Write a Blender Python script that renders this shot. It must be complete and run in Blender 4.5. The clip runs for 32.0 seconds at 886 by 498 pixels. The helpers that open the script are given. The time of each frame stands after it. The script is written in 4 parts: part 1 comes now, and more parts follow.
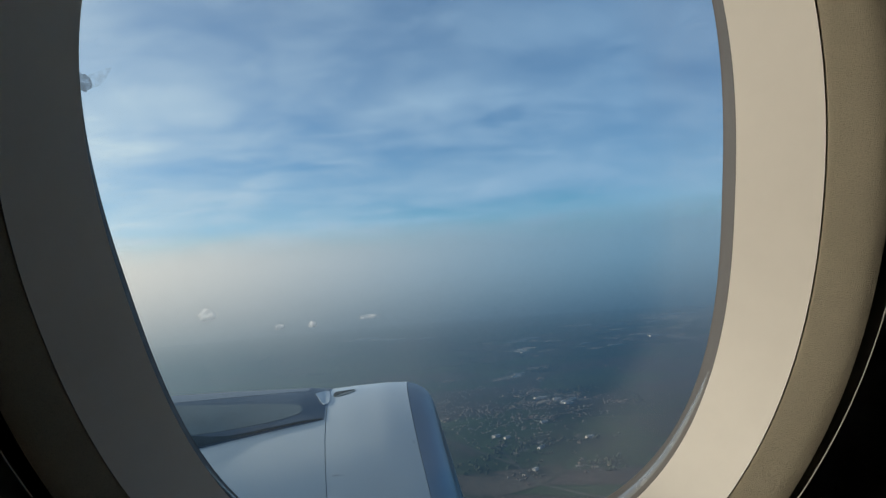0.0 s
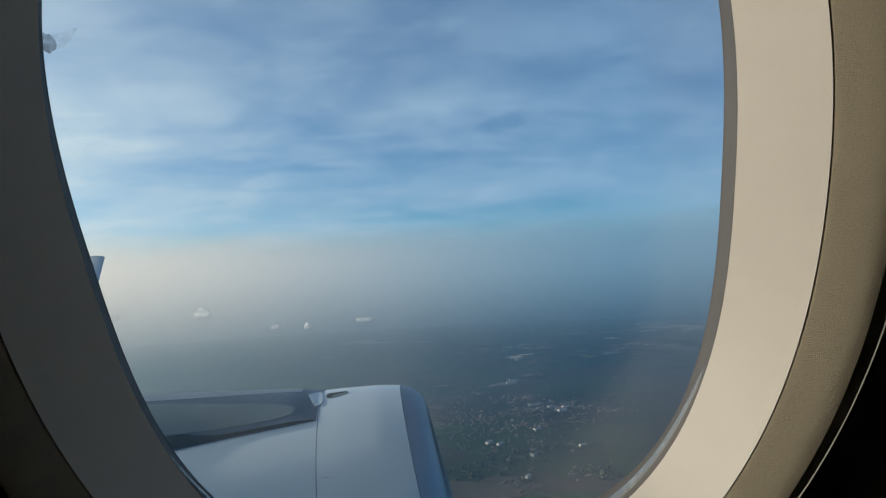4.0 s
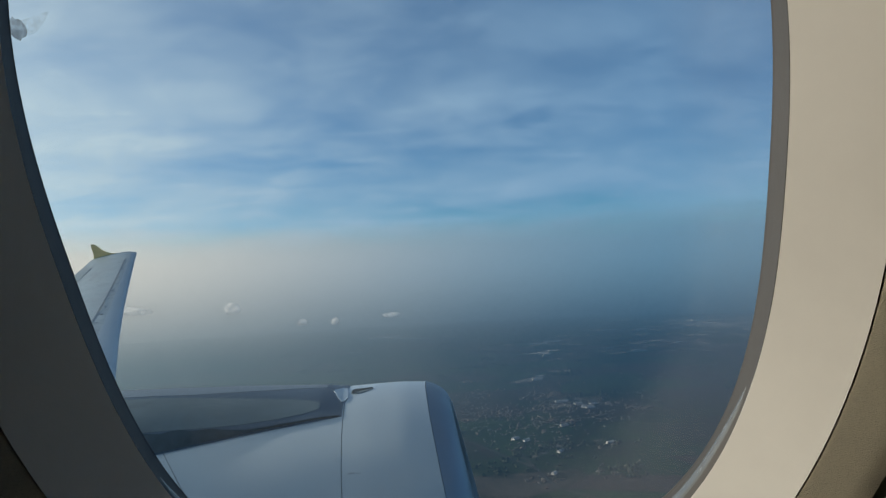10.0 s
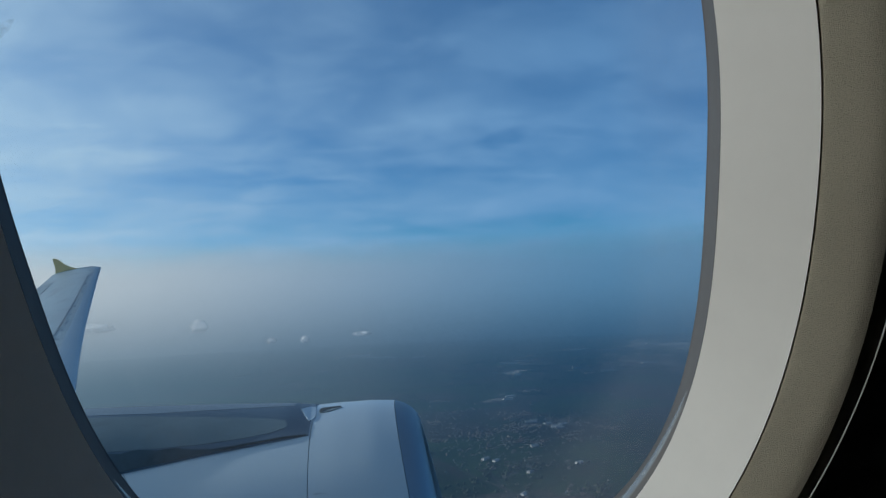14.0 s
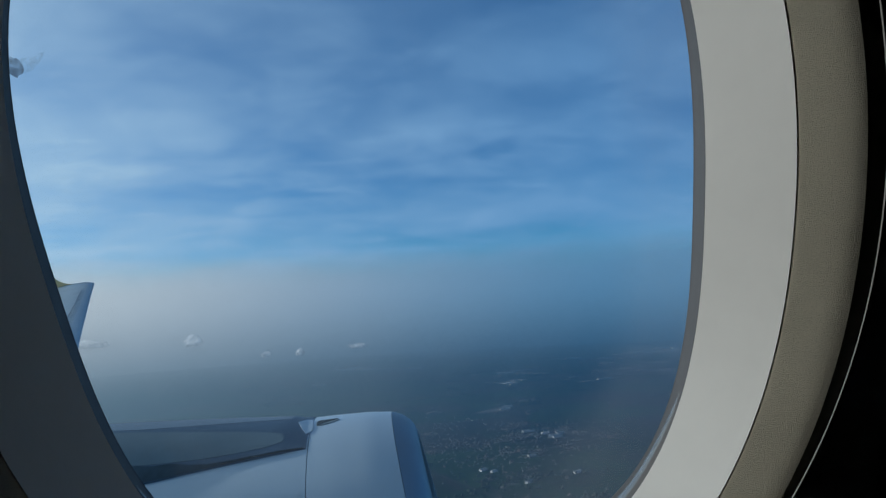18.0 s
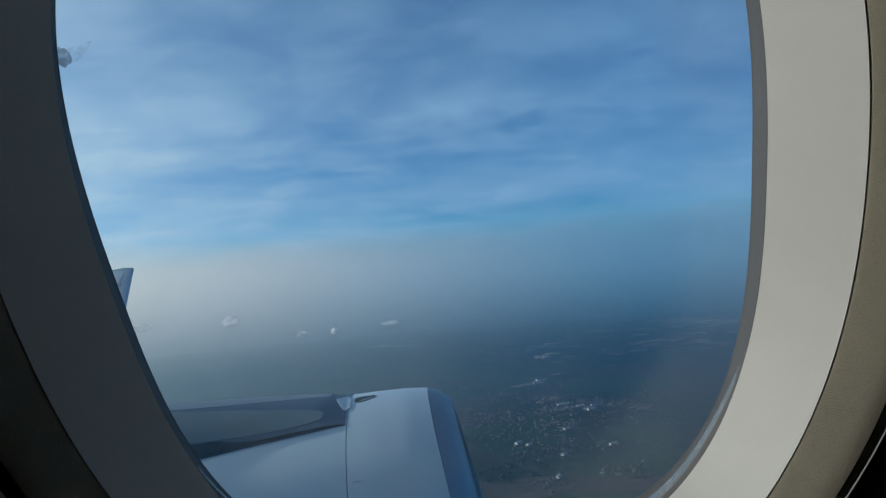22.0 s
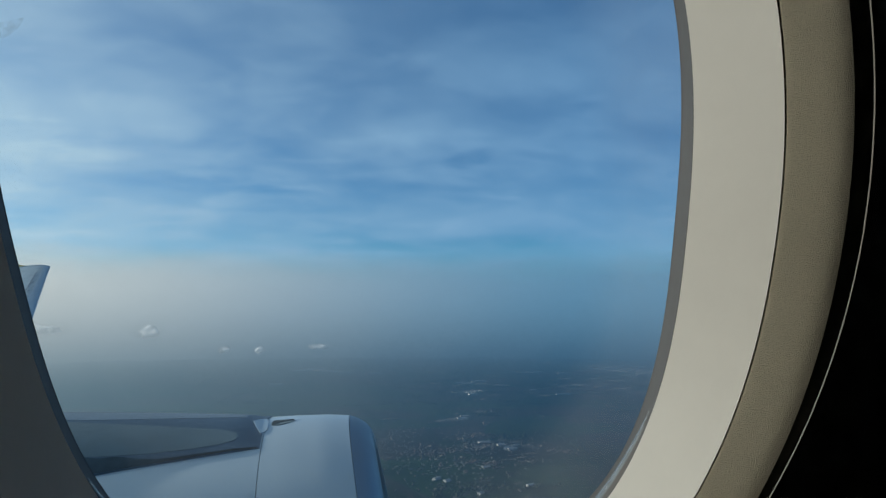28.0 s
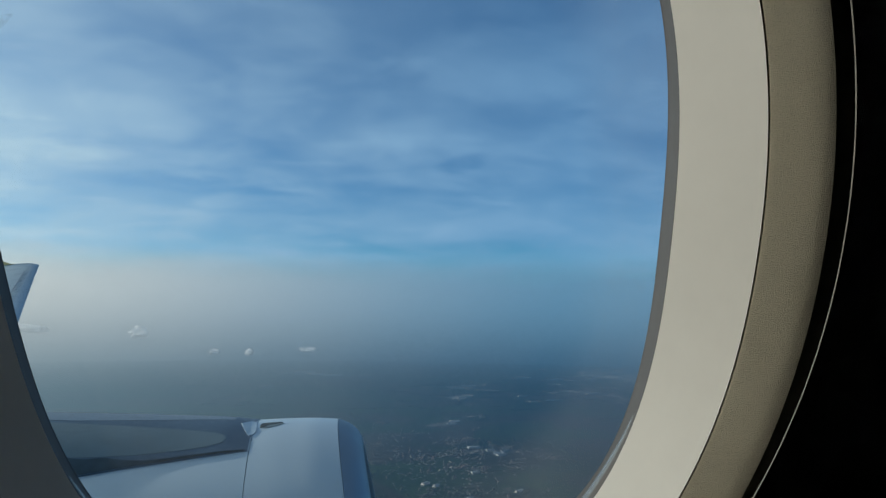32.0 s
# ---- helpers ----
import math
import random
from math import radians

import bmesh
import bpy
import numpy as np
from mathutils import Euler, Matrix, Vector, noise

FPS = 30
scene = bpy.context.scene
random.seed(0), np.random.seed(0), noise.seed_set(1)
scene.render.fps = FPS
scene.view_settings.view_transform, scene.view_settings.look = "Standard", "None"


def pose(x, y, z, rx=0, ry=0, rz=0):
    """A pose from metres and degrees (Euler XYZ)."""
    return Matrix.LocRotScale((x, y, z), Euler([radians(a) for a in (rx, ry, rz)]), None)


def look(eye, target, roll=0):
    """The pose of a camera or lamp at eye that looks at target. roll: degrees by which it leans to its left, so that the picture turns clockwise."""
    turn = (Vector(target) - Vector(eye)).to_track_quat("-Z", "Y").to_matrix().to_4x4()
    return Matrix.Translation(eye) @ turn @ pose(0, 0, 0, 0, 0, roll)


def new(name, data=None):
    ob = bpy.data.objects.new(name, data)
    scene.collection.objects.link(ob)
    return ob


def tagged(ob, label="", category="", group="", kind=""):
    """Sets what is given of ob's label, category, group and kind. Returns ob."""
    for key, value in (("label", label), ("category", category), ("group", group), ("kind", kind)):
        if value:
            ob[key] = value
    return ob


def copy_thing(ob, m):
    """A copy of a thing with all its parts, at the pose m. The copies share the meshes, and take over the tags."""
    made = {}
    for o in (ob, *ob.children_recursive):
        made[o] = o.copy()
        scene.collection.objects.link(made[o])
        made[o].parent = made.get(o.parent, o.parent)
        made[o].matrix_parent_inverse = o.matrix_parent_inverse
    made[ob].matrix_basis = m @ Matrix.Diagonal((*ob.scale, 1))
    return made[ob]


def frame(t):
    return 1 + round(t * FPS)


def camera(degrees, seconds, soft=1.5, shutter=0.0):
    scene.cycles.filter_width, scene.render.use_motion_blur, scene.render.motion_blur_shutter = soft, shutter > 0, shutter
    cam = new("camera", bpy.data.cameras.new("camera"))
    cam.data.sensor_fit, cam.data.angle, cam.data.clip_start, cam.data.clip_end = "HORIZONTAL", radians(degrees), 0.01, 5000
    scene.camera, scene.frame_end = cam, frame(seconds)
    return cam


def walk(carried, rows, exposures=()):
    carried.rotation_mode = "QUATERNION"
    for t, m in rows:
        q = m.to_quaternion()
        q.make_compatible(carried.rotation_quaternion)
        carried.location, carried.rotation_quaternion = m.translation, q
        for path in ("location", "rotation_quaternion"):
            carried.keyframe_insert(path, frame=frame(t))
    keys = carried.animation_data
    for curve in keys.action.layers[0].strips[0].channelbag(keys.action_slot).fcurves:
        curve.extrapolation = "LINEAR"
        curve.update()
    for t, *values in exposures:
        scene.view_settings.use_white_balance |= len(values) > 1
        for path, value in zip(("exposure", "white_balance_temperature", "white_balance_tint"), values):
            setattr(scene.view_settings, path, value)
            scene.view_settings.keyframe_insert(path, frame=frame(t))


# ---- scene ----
# The place: an airliner's cabin window, the port engine and wing outside, hazy country far below.
# Aircraft frame: x to the nose, y out to port, z up, metres from the window's centre.
# The aircraft climbs and banks gently, so its frame is turned against the level world by AIR.
LENS = 69.9
LEAN = 0.3013                      # the window follows the round fuselage: its normal points up by this
UP = Vector((0.098, 0.108, 0.989)).normalized()     # the world's up, in the aircraft's frame
AIR = UP.rotation_difference(Vector((0, 0, 1))).to_matrix().to_4x4()
WIN = AIR @ Matrix.Rotation(LEAN, 4, "X")           # the window's own frame: x fore, y out, z up along the pane

# seconds, x, y, z in the window's frame, yaw, pitch, roll in degrees
PATH = [
    (0.0, -0.0190, -0.2332, 0.0915, -4.64, -21.19, -8.10),
    (0.5, -0.0189, -0.2344, 0.0894, -4.00, -20.64, -8.04),
    (1.0, -0.0188, -0.2356, 0.0873, -4.89, -20.36, -7.82),
    (1.5, -0.0196, -0.2347, 0.0866, -5.30, -20.19, -7.88),
    (2.0, -0.0205, -0.2339, 0.0859, -5.51, -20.18, -7.75),
    (2.5, -0.0188, -0.2315, 0.0839, -5.24, -20.01, -7.51),
    (4.5, -0.0122, -0.2222, 0.0762, -4.47, -20.91, -6.26),
    (5.0, -0.0106, -0.2199, 0.0744, -1.97, -20.50, -8.33),
    (5.5, -0.0089, -0.2157, 0.0746, -1.83, -20.89, -8.00),
    (6.0, -0.0073, -0.2116, 0.0749, -2.22, -21.58, -6.99),
    (6.5, -0.0061, -0.2053, 0.0718, -2.69, -21.94, -6.67),
    (7.0, -0.0050, -0.1990, 0.0687, -0.75, -21.20, -7.22),
    (7.5, -0.0044, -0.1936, 0.0693, 0.63, -21.50, -8.71),
    (8.0, -0.0044, -0.1930, 0.0712, 0.00, -21.44, -7.96),
    (8.5, -0.0062, -0.1943, 0.0724, 0.18, -20.44, -9.48),
    (9.0, -0.0080, -0.1956, 0.0734, -0.65, -21.21, -8.85),
    (9.5, -0.0069, -0.1980, 0.0725, -1.70, -21.24, -8.14),
    (10.0, -0.0058, -0.2004, 0.0716, -2.36, -20.90, -7.52),
    (10.5, -0.0057, -0.2034, 0.0739, -2.55, -20.87, -7.25),
    (11.0, -0.0058, -0.2052, 0.0756, -2.93, -20.76, -6.95),
    (11.5, -0.0032, -0.2062, 0.0725, -3.59, -20.56, -6.87),
    (12.0, -0.0006, -0.2071, 0.0692, -6.89, -20.11, -4.38),
    (12.5, 0.0004, -0.2082, 0.0693, -6.42, -19.75, -4.90),
    (13.0, 0.0014, -0.2092, 0.0694, -5.86, -19.69, -5.74),
    (13.5, 0.0005, -0.2103, 0.0697, -5.89, -19.27, -5.84),
    (14.0, -0.0004, -0.2114, 0.0702, -5.26, -19.52, -5.85),
    (14.5, -0.0017, -0.2116, 0.0709, -5.20, -19.61, -5.91),
    (16.5, -0.0069, -0.2125, 0.0738, -5.17, -19.39, -5.89),
    (17.0, -0.0082, -0.2127, 0.0745, -5.15, -19.27, -6.51),
    (17.5, -0.0069, -0.2185, 0.0753, -5.21, -19.15, -6.32),
    (18.0, -0.0054, -0.2242, 0.0760, -5.90, -18.63, -6.48),
    (18.5, -0.0064, -0.2192, 0.0746, -5.36, -19.20, -6.47),
    (19.0, -0.0072, -0.2141, 0.0731, -5.71, -19.61, -6.73),
    (19.5, -0.0076, -0.2137, 0.0748, -5.78, -20.26, -6.80),
    (20.0, -0.0081, -0.2134, 0.0766, -6.34, -20.76, -6.83),
    (20.5, -0.0021, -0.2334, 0.0797, -6.40, -19.54, -8.55),
    (21.0, -0.0094, -0.2261, 0.0809, -3.33, -20.71, -9.19),
    (21.5, -0.0144, -0.2271, 0.0784, -2.39, -18.80, -7.99),
    (22.0, -0.0130, -0.2193, 0.0762, -2.74, -20.37, -9.21),
    (22.5, -0.0119, -0.2145, 0.0763, -3.60, -21.07, -9.82),
    (23.0, -0.0106, -0.2099, 0.0764, -5.36, -22.29, -8.76),
    (23.5, -0.0096, -0.2072, 0.0754, -8.56, -21.81, -6.65),
    (24.0, -0.0086, -0.2045, 0.0745, -8.07, -22.57, -6.38),
    (24.5, -0.0098, -0.2116, 0.0756, -8.52, -22.06, -5.27),
    (25.0, -0.0110, -0.2187, 0.0767, -8.40, -19.50, -4.95),
    (25.5, -0.0109, -0.2190, 0.0762, -8.43, -18.94, -3.84),
    (27.5, -0.0104, -0.2201, 0.0743, -8.78, -18.46, -2.43),
    (28.0, -0.0102, -0.2204, 0.0738, -8.94, -18.19, -1.70),
    (28.5, -0.0106, -0.2205, 0.0739, -10.85, -18.37, -0.32),
    (29.0, -0.0110, -0.2206, 0.0738, -9.90, -18.40, -0.52),
    (29.5, -0.0113, -0.2207, 0.0738, -9.57, -17.96, -0.51),
    (30.0, -0.0116, -0.2209, 0.0738, -9.67, -17.75, -0.22),
    (30.5, -0.0109, -0.2211, 0.0737, -9.82, -18.01, -0.80),
    (31.0, -0.0100, -0.2213, 0.0735, -9.90, -17.88, -0.79),
    (31.5, -0.0091, -0.2216, 0.0735, -9.89, -17.94, -0.80),
    (32.0, -0.0083, -0.2219, 0.0733, -9.69, -17.80, -0.62),
]


def held(x, y, z, yaw, pitch, roll):
    turn = Matrix.Rotation(radians(yaw), 4, "Z") @ Matrix.Rotation(radians(90 + pitch), 4, "X") @ Matrix.Rotation(radians(roll), 4, "Z")
    return WIN @ Matrix.Translation((x, y, z)) @ turn


cam = camera(LENS, 32.0, soft=1.3)
walk(cam, [(r[0], held(*r[1:])) for r in PATH],
     exposures=[(0.0, 0.20, 7600, 12), (5.0, 0.18, 7600, 12), (9.0, 0.04, 7550, 11), (11.0, -0.09, 6950, 10), (13.0, -0.19, 6150, 8), (17.0, -0.25, 5850, 7), (20.0, -0.21, 5900, 7), (23.0, -0.13, 6300, 6), (32.0, -0.03, 6600, 5)])

# ---- light ----
SUN_AZ, SUN_EL = radians(77.5), radians(11.4)           # azimuth aft of abeam
SUN = Vector((-math.sin(SUN_AZ) * math.cos(SUN_EL), math.cos(SUN_AZ) * math.cos(SUN_EL), math.sin(SUN_EL)))
lamp = bpy.data.lights.new("sun", "SUN")
lamp.energy, lamp.angle, lamp.color = 5.0, radians(0.6), (1.0, 0.965, 0.89)
sun = new("sun", lamp)
sun.matrix_world = look(SUN * 50, (0, 0, 0))


class Nodes:
    """Short calls for building a node tree."""

    def __init__(self, tree):
        self.tree = tree
        tree.nodes.clear()

    def add(self, kind, **settings):
        node = self.tree.nodes.new(kind)
        for key, value in settings.items():
            if key == "operation":
                node.operation = value
            elif key == "blend_type":
                node.blend_type = value
            elif key == "data_type":
                node.data_type = value
            elif key == "feature":
                node.feature = value
            elif key == "interpolation_type":
                node.interpolation_type = value
        return node

    def put(self, socket, value):
        if isinstance(value, bpy.types.NodeSocket):
            self.tree.links.new(value, socket)
        elif value is not None:
            if isinstance(value, (tuple, list)) and len(value) == 3 and len(socket.default_value) == 4:
                value = (*value, 1)
            socket.default_value = value

    def math(self, op, a, b=None, c=None):
        n = self.add("ShaderNodeMath", operation=op)
        for i, v in enumerate((a, b, c)):
            if v is not None:
                self.put(n.inputs[i], v)
        return n.outputs[0]

    def ramp(self, v, lo, hi, out_lo=0.0, out_hi=1.0, smooth=True):
        n = self.add("ShaderNodeMapRange", interpolation_type="SMOOTHSTEP" if smooth else "LINEAR")
        for i, x in enumerate((v, lo, hi, out_lo, out_hi)):
            self.put(n.inputs[i], x)
        return n.outputs[0]

    def mix(self, f, a, b, blend="MIX"):
        n = self.add("ShaderNodeMix", data_type="RGBA", blend_type=blend)
        self.put(n.inputs[0], f)
        self.put(n.inputs[6], a)
        self.put(n.inputs[7], b)
        return n.outputs[2]

    def noise(self, vec, scale, detail=3.0, rough=0.5, distort=0.0):
        n = self.add("ShaderNodeTexNoise")
        if vec is not None:
            self.put(n.inputs["Vector"], vec)
        n.inputs["Scale"].default_value, n.inputs["Detail"].default_value = scale, detail
        n.inputs["Roughness"].default_value, n.inputs["Distortion"].default_value = rough, distort
        return n.outputs[0]

    def voronoi(self, vec, scale, feature="F1", rand=1.0):
        n = self.add("ShaderNodeTexVoronoi", feature=feature)
        if vec is not None:
            self.put(n.inputs["Vector"], vec)
        n.inputs["Scale"].default_value, n.inputs["Randomness"].default_value = scale, rand
        return n

    def scaled(self, vec, scale, loc=(0, 0, 0), rot=(0, 0, 0)):
        n = self.add("ShaderNodeMapping")
        self.put(n.inputs[0], vec)
        n.inputs["Scale"].default_value, n.inputs["Location"].default_value, n.inputs["Rotation"].default_value = scale, loc, rot
        return n.outputs[0]

    def combine(self, x, y, z):
        n = self.add("ShaderNodeCombineXYZ")
        for i, v in enumerate((x, y, z)):
            self.put(n.inputs[i], v)
        return n.outputs[0]


FLAT_SUN = Vector((SUN.x, SUN.y, 0)).normalized()


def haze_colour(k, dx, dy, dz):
    """The colour painted for hazy air in a direction, in sky and glowing rings: cream towards the sun, blue-grey away
    from it, deeper below the horizon.
    """
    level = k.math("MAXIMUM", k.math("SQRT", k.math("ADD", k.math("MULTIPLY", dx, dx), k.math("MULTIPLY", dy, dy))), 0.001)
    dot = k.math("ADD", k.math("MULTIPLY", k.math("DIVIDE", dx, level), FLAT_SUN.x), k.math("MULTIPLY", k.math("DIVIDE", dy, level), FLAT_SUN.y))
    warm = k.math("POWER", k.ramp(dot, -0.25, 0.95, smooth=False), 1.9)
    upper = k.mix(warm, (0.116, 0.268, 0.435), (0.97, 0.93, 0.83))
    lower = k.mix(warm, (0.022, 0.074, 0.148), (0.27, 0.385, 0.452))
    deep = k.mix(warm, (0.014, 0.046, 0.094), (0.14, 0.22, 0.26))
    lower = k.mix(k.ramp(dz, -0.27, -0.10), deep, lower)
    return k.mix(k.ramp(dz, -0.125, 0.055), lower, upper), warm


world = bpy.data.worlds.new("sky")
scene.world = world
world.use_nodes = True
k = Nodes(world.node_tree)
coord = k.add("ShaderNodeTexCoord").outputs["Generated"]
sep = k.add("ShaderNodeSeparateXYZ")
k.put(sep.inputs[0], coord)
dx, dy, dz = sep.outputs
sky = k.add("ShaderNodeTexSky")
sky.sky_type, sky.sun_disc, sky.sun_elevation = "NISHITA", False, SUN_EL
sky.sun_rotation = math.atan2(SUN.x, SUN.y)
sky.altitude, sky.air_density, sky.dust_density, sky.ozone_density = 1500, 1.0, 1.6, 2.0
blue = k.mix(1.0, sky.outputs[0], (0.0475, 0.099, 0.140), "MULTIPLY")
haze, warm = haze_colour(k, dx, dy, dz)
# thin cirrus sheets on a plane overhead
flat = k.math("DIVIDE", 1.0, k.math("ADD", k.math("MAXIMUM", dz, 0.0), 0.24))
sheet = k.combine(k.math("MULTIPLY", dx, flat), k.math("MULTIPLY", dy, flat), 0.0)
big = k.noise(k.scaled(sheet, (0.8, 1.0, 1.0), (1.3, 0.4, 0), (0, 0, 0.35)), 1.5, 3.0, 0.5, 0.3)
fine = k.noise(k.scaled(sheet, (0.75, 1.3, 1.0), (0.2, 3.1, 0), (0, 0, 0.30)), 4.5, 6.0, 0.62, 0.8)
wisp = k.noise(k.scaled(sheet, (0.35, 1.5, 1.0), (4.2, 1.1, 0), (0, 0, 0.30)), 6.0, 5.0, 0.6, 1.2)
patchy = k.noise(k.scaled(sheet, (0.9, 1.1, 1.0), (2.7, 0.9, 0), (0, 0, 0.2)), 2.6, 4.0, 0.55, 0.5)
veil = k.math("ADD", k.math("ADD", 0.11, k.math("MULTIPLY", k.ramp(big, 0.28, 0.70), 0.34)), k.math("MULTIPLY", k.ramp(patchy, 0.32, 0.70), 0.22))
veil = k.math("ADD", veil, k.math("MULTIPLY", k.ramp(fine, 0.30, 0.78), k.ramp(patchy, 0.35, 0.65, 0.05, 0.25)))
veil = k.math("ADD", veil, k.math("MULTIPLY", k.ramp(wisp, 0.56, 0.82), k.ramp(dz, 0.10, 0.35, 0.27, 0.12)))
veil = k.math("MULTIPLY", veil, k.ramp(dz, 0.16, 0.55, 1.0, 0.50))


def drift(toward, wide, high, tilt):
    """How much a single long cloud or gap covers a direction; its rim is frayed."""
    c = (AIR.to_3x3() @ Vector(toward)).normalized()
    side = Vector((c.y, -c.x, 0)).normalized()
    rise = side.cross(c).normalized()
    u = side * math.cos(tilt) + rise * math.sin(tilt)
    v = rise * math.cos(tilt) - side * math.sin(tilt)
    terms = []
    for axis, size in ((u, wide), (v, high)):
        d = k.math("ADD", k.math("ADD", k.math("MULTIPLY", dx, axis.x), k.math("MULTIPLY", dy, axis.y)), k.math("MULTIPLY", dz, axis.z))
        d = k.math("DIVIDE", k.math("SUBTRACT", d, axis.dot(c)), size)
        terms.append(k.math("MULTIPLY", d, d))
    far = k.math("ADD", k.math("ADD", terms[0], terms[1]), k.math("MULTIPLY", k.math("SUBTRACT", fine, 0.5), 1.6))
    return k.ramp(far, 0.0, 1.3, 1.0, 0.0)


for toward, wide, high, tilt, amount in (((0.1965, 0.9734, 0.1175), 0.045, 0.016, 0.25, -0.22), ((-0.204, 0.9734, 0.1045), 0.15, 0.016, 0.0, -0.14),
                                         ((0.2056, 0.9786, 0.0158), 0.11, 0.020, 0.22, 0.20), ((-0.31, 0.95, 0.205), 0.13, 0.035, 0.0, 0.13),
                                         ((0.06, 0.985, 0.16), 0.12, 0.03, 0.25, 0.14), ((0.30, 0.94, 0.19), 0.10, 0.03, 0.1, -0.12),
                                         ((-0.10, 0.99, 0.045), 0.12, 0.012, 0.04, 0.12), ((0.16, 0.985, -0.012), 0.22, 0.012, 0.03, -0.16)):
    veil = k.math("ADD", veil, k.math("MULTIPLY", drift(toward, wide, high, tilt), amount))
veil = k.math("MAXIMUM", veil, 0.02)
cloud = k.mix(warm, (0.21, 0.40, 0.65), (0.71, 0.88, 0.94))
glare = k.math("MULTIPLY", k.math("POWER", warm, 2.1), 0.85)
air = k.mix(k.math("MINIMUM", k.math("ADD", veil, glare), 0.95), blue, cloud)
edge = k.noise(k.scaled(coord, (3.0, 3.0, 14.0)), 3.0, 4.0, 0.55)
rise = k.math("ADD", dz, k.math("MULTIPLY", k.math("SUBTRACT", edge, 0.5), 0.045))
near = k.ramp(rise, 0.03, 0.105, 1.0, 0.0)
total = k.mix(near, air, haze)
back = k.add("ShaderNodeBackground")
k.put(back.inputs[0], total)
back.inputs[1].default_value = 1.0
out = k.add("ShaderNodeOutputWorld")
k.put(out.inputs[0], back.outputs[0])

# ---- materials ----


def material(name):
    m = bpy.data.materials.new(name)
    m.use_nodes = True
    return m, Nodes(m.node_tree)


def surface(name, colour, rough=0.5, metal=0.0, vary=0.1, grain=40.0, bump=0.0, bump_scale=200.0, spots=None, coat=0.0, cells=False, spec=0.5):
    """A painted, moulded or metal surface with variation at two scales and fine relief."""
    m, k = material(name)
    co = k.add("ShaderNodeTexCoord").outputs["Object"]
    n1, n2 = k.noise(co, grain, 4.0, 0.6), k.noise(co, grain * 0.09, 3.0, 0.5)
    both = k.math("ADD", k.math("MULTIPLY", n1, 0.4), k.math("MULTIPLY", n2, 0.6))
    dark = tuple(c * (1 - vary) for c in colour)
    light = tuple(min(1, c * (1 + vary)) for c in colour)
    col = k.mix(k.ramp(both, 0.3, 0.7), dark, light)
    if spots:
        s = k.noise(co, spots[0], 6.0, 0.7)
        col = k.mix(k.ramp(s, spots[1], spots[1] + 0.12, 0, spots[3]), col, spots[2])
    b = k.add("ShaderNodeBsdfPrincipled")
    k.put(b.inputs["Base Color"], col)
    k.put(b.inputs["Roughness"], k.ramp(n1, 0.25, 0.75, max(0.02, rough - 0.08), min(1, rough + 0.08)))
    b.inputs["Metallic"].default_value, b.inputs["Coat Weight"].default_value, b.inputs["Specular IOR Level"].default_value = metal, coat, spec
    if bump:
        rel = k.add("ShaderNodeBump")
        rel.inputs["Strength"].default_value, rel.inputs["Distance"].default_value = bump, 0.001
        h = k.voronoi(co, bump_scale).outputs["Distance"] if cells else k.noise(co, bump_scale, 3.0, 0.6)
        k.put(rel.inputs["Height"], h)
        k.put(b.inputs["Normal"], rel.outputs[0])
    o = k.add("ShaderNodeOutputMaterial")
    k.put(o.inputs[0], b.outputs[0])
    return m


REVEAL = surface("reveal_plastic", (0.83, 0.792, 0.728), 0.55, vary=0.03, grain=60, bump=0.03, bump_scale=900)
BEZEL = surface("grained_plastic", (0.56, 0.495, 0.365), 0.55, vary=0.08, grain=90, bump=0.65, bump_scale=3200, cells=True, spots=(1900, 0.50, (0.36, 0.31, 0.22), 0.40))
WALL = surface("grained_wall_plastic", (0.40, 0.385, 0.33), 0.6, vary=0.06, grain=90, bump=0.5, bump_scale=2900, cells=True)
GAP = surface("gap_shade_black", (0.012, 0.012, 0.012), 0.8, vary=0.2)
LINE = surface("dark_line_rubber", (0.085, 0.075, 0.068), 0.6, vary=0.2)
TRIM = surface("pale_trim", (0.34, 0.33, 0.30), 0.35, vary=0.04)
RUBBER = surface("grey_seal_rubber", (0.105, 0.099, 0.095), 0.8, vary=0.12, grain=120, bump=0.15, bump_scale=500)
CLEAR = surface("clear_seal_lip", (0.205, 0.20, 0.188), 0.22, vary=0.22, grain=110, coat=0.4)
CABIN = surface("cabin_lining", (0.80, 0.78, 0.74), 0.7, vary=0.05, grain=20)
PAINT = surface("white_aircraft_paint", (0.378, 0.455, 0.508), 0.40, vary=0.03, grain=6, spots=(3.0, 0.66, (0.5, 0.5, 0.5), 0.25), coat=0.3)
WINGP = surface("grey_wing_paint", (0.225, 0.285, 0.325), 0.42, vary=0.10, grain=3, spots=(1.6, 0.52, (0.17, 0.19, 0.21), 0.6))
METAL = surface("bare_lip_metal", (0.30, 0.35, 0.39), 0.55, metal=1.0, vary=0.04, grain=4)
PYLON = surface("dark_pylon_paint", (0.080, 0.122, 0.165), 0.5, vary=0.15, grain=9, spots=(4.0, 0.6, (0.09, 0.11, 0.13), 0.5), spec=0.25)
PANEL = surface("worn_grey_panel", (0.125, 0.170, 0.190), 0.55, vary=0.16, grain=11, spots=(5.0, 0.54, (0.095, 0.125, 0.145), 0.6), spec=0.3)
SOOT = surface("soot_black", (0.046, 0.066, 0.080), 0.8, vary=0.4, grain=14, spec=0.08)
YELLOW = surface("yellow_paint", (0.84, 0.60, 0.27), 0.4, vary=0.06, grain=5)


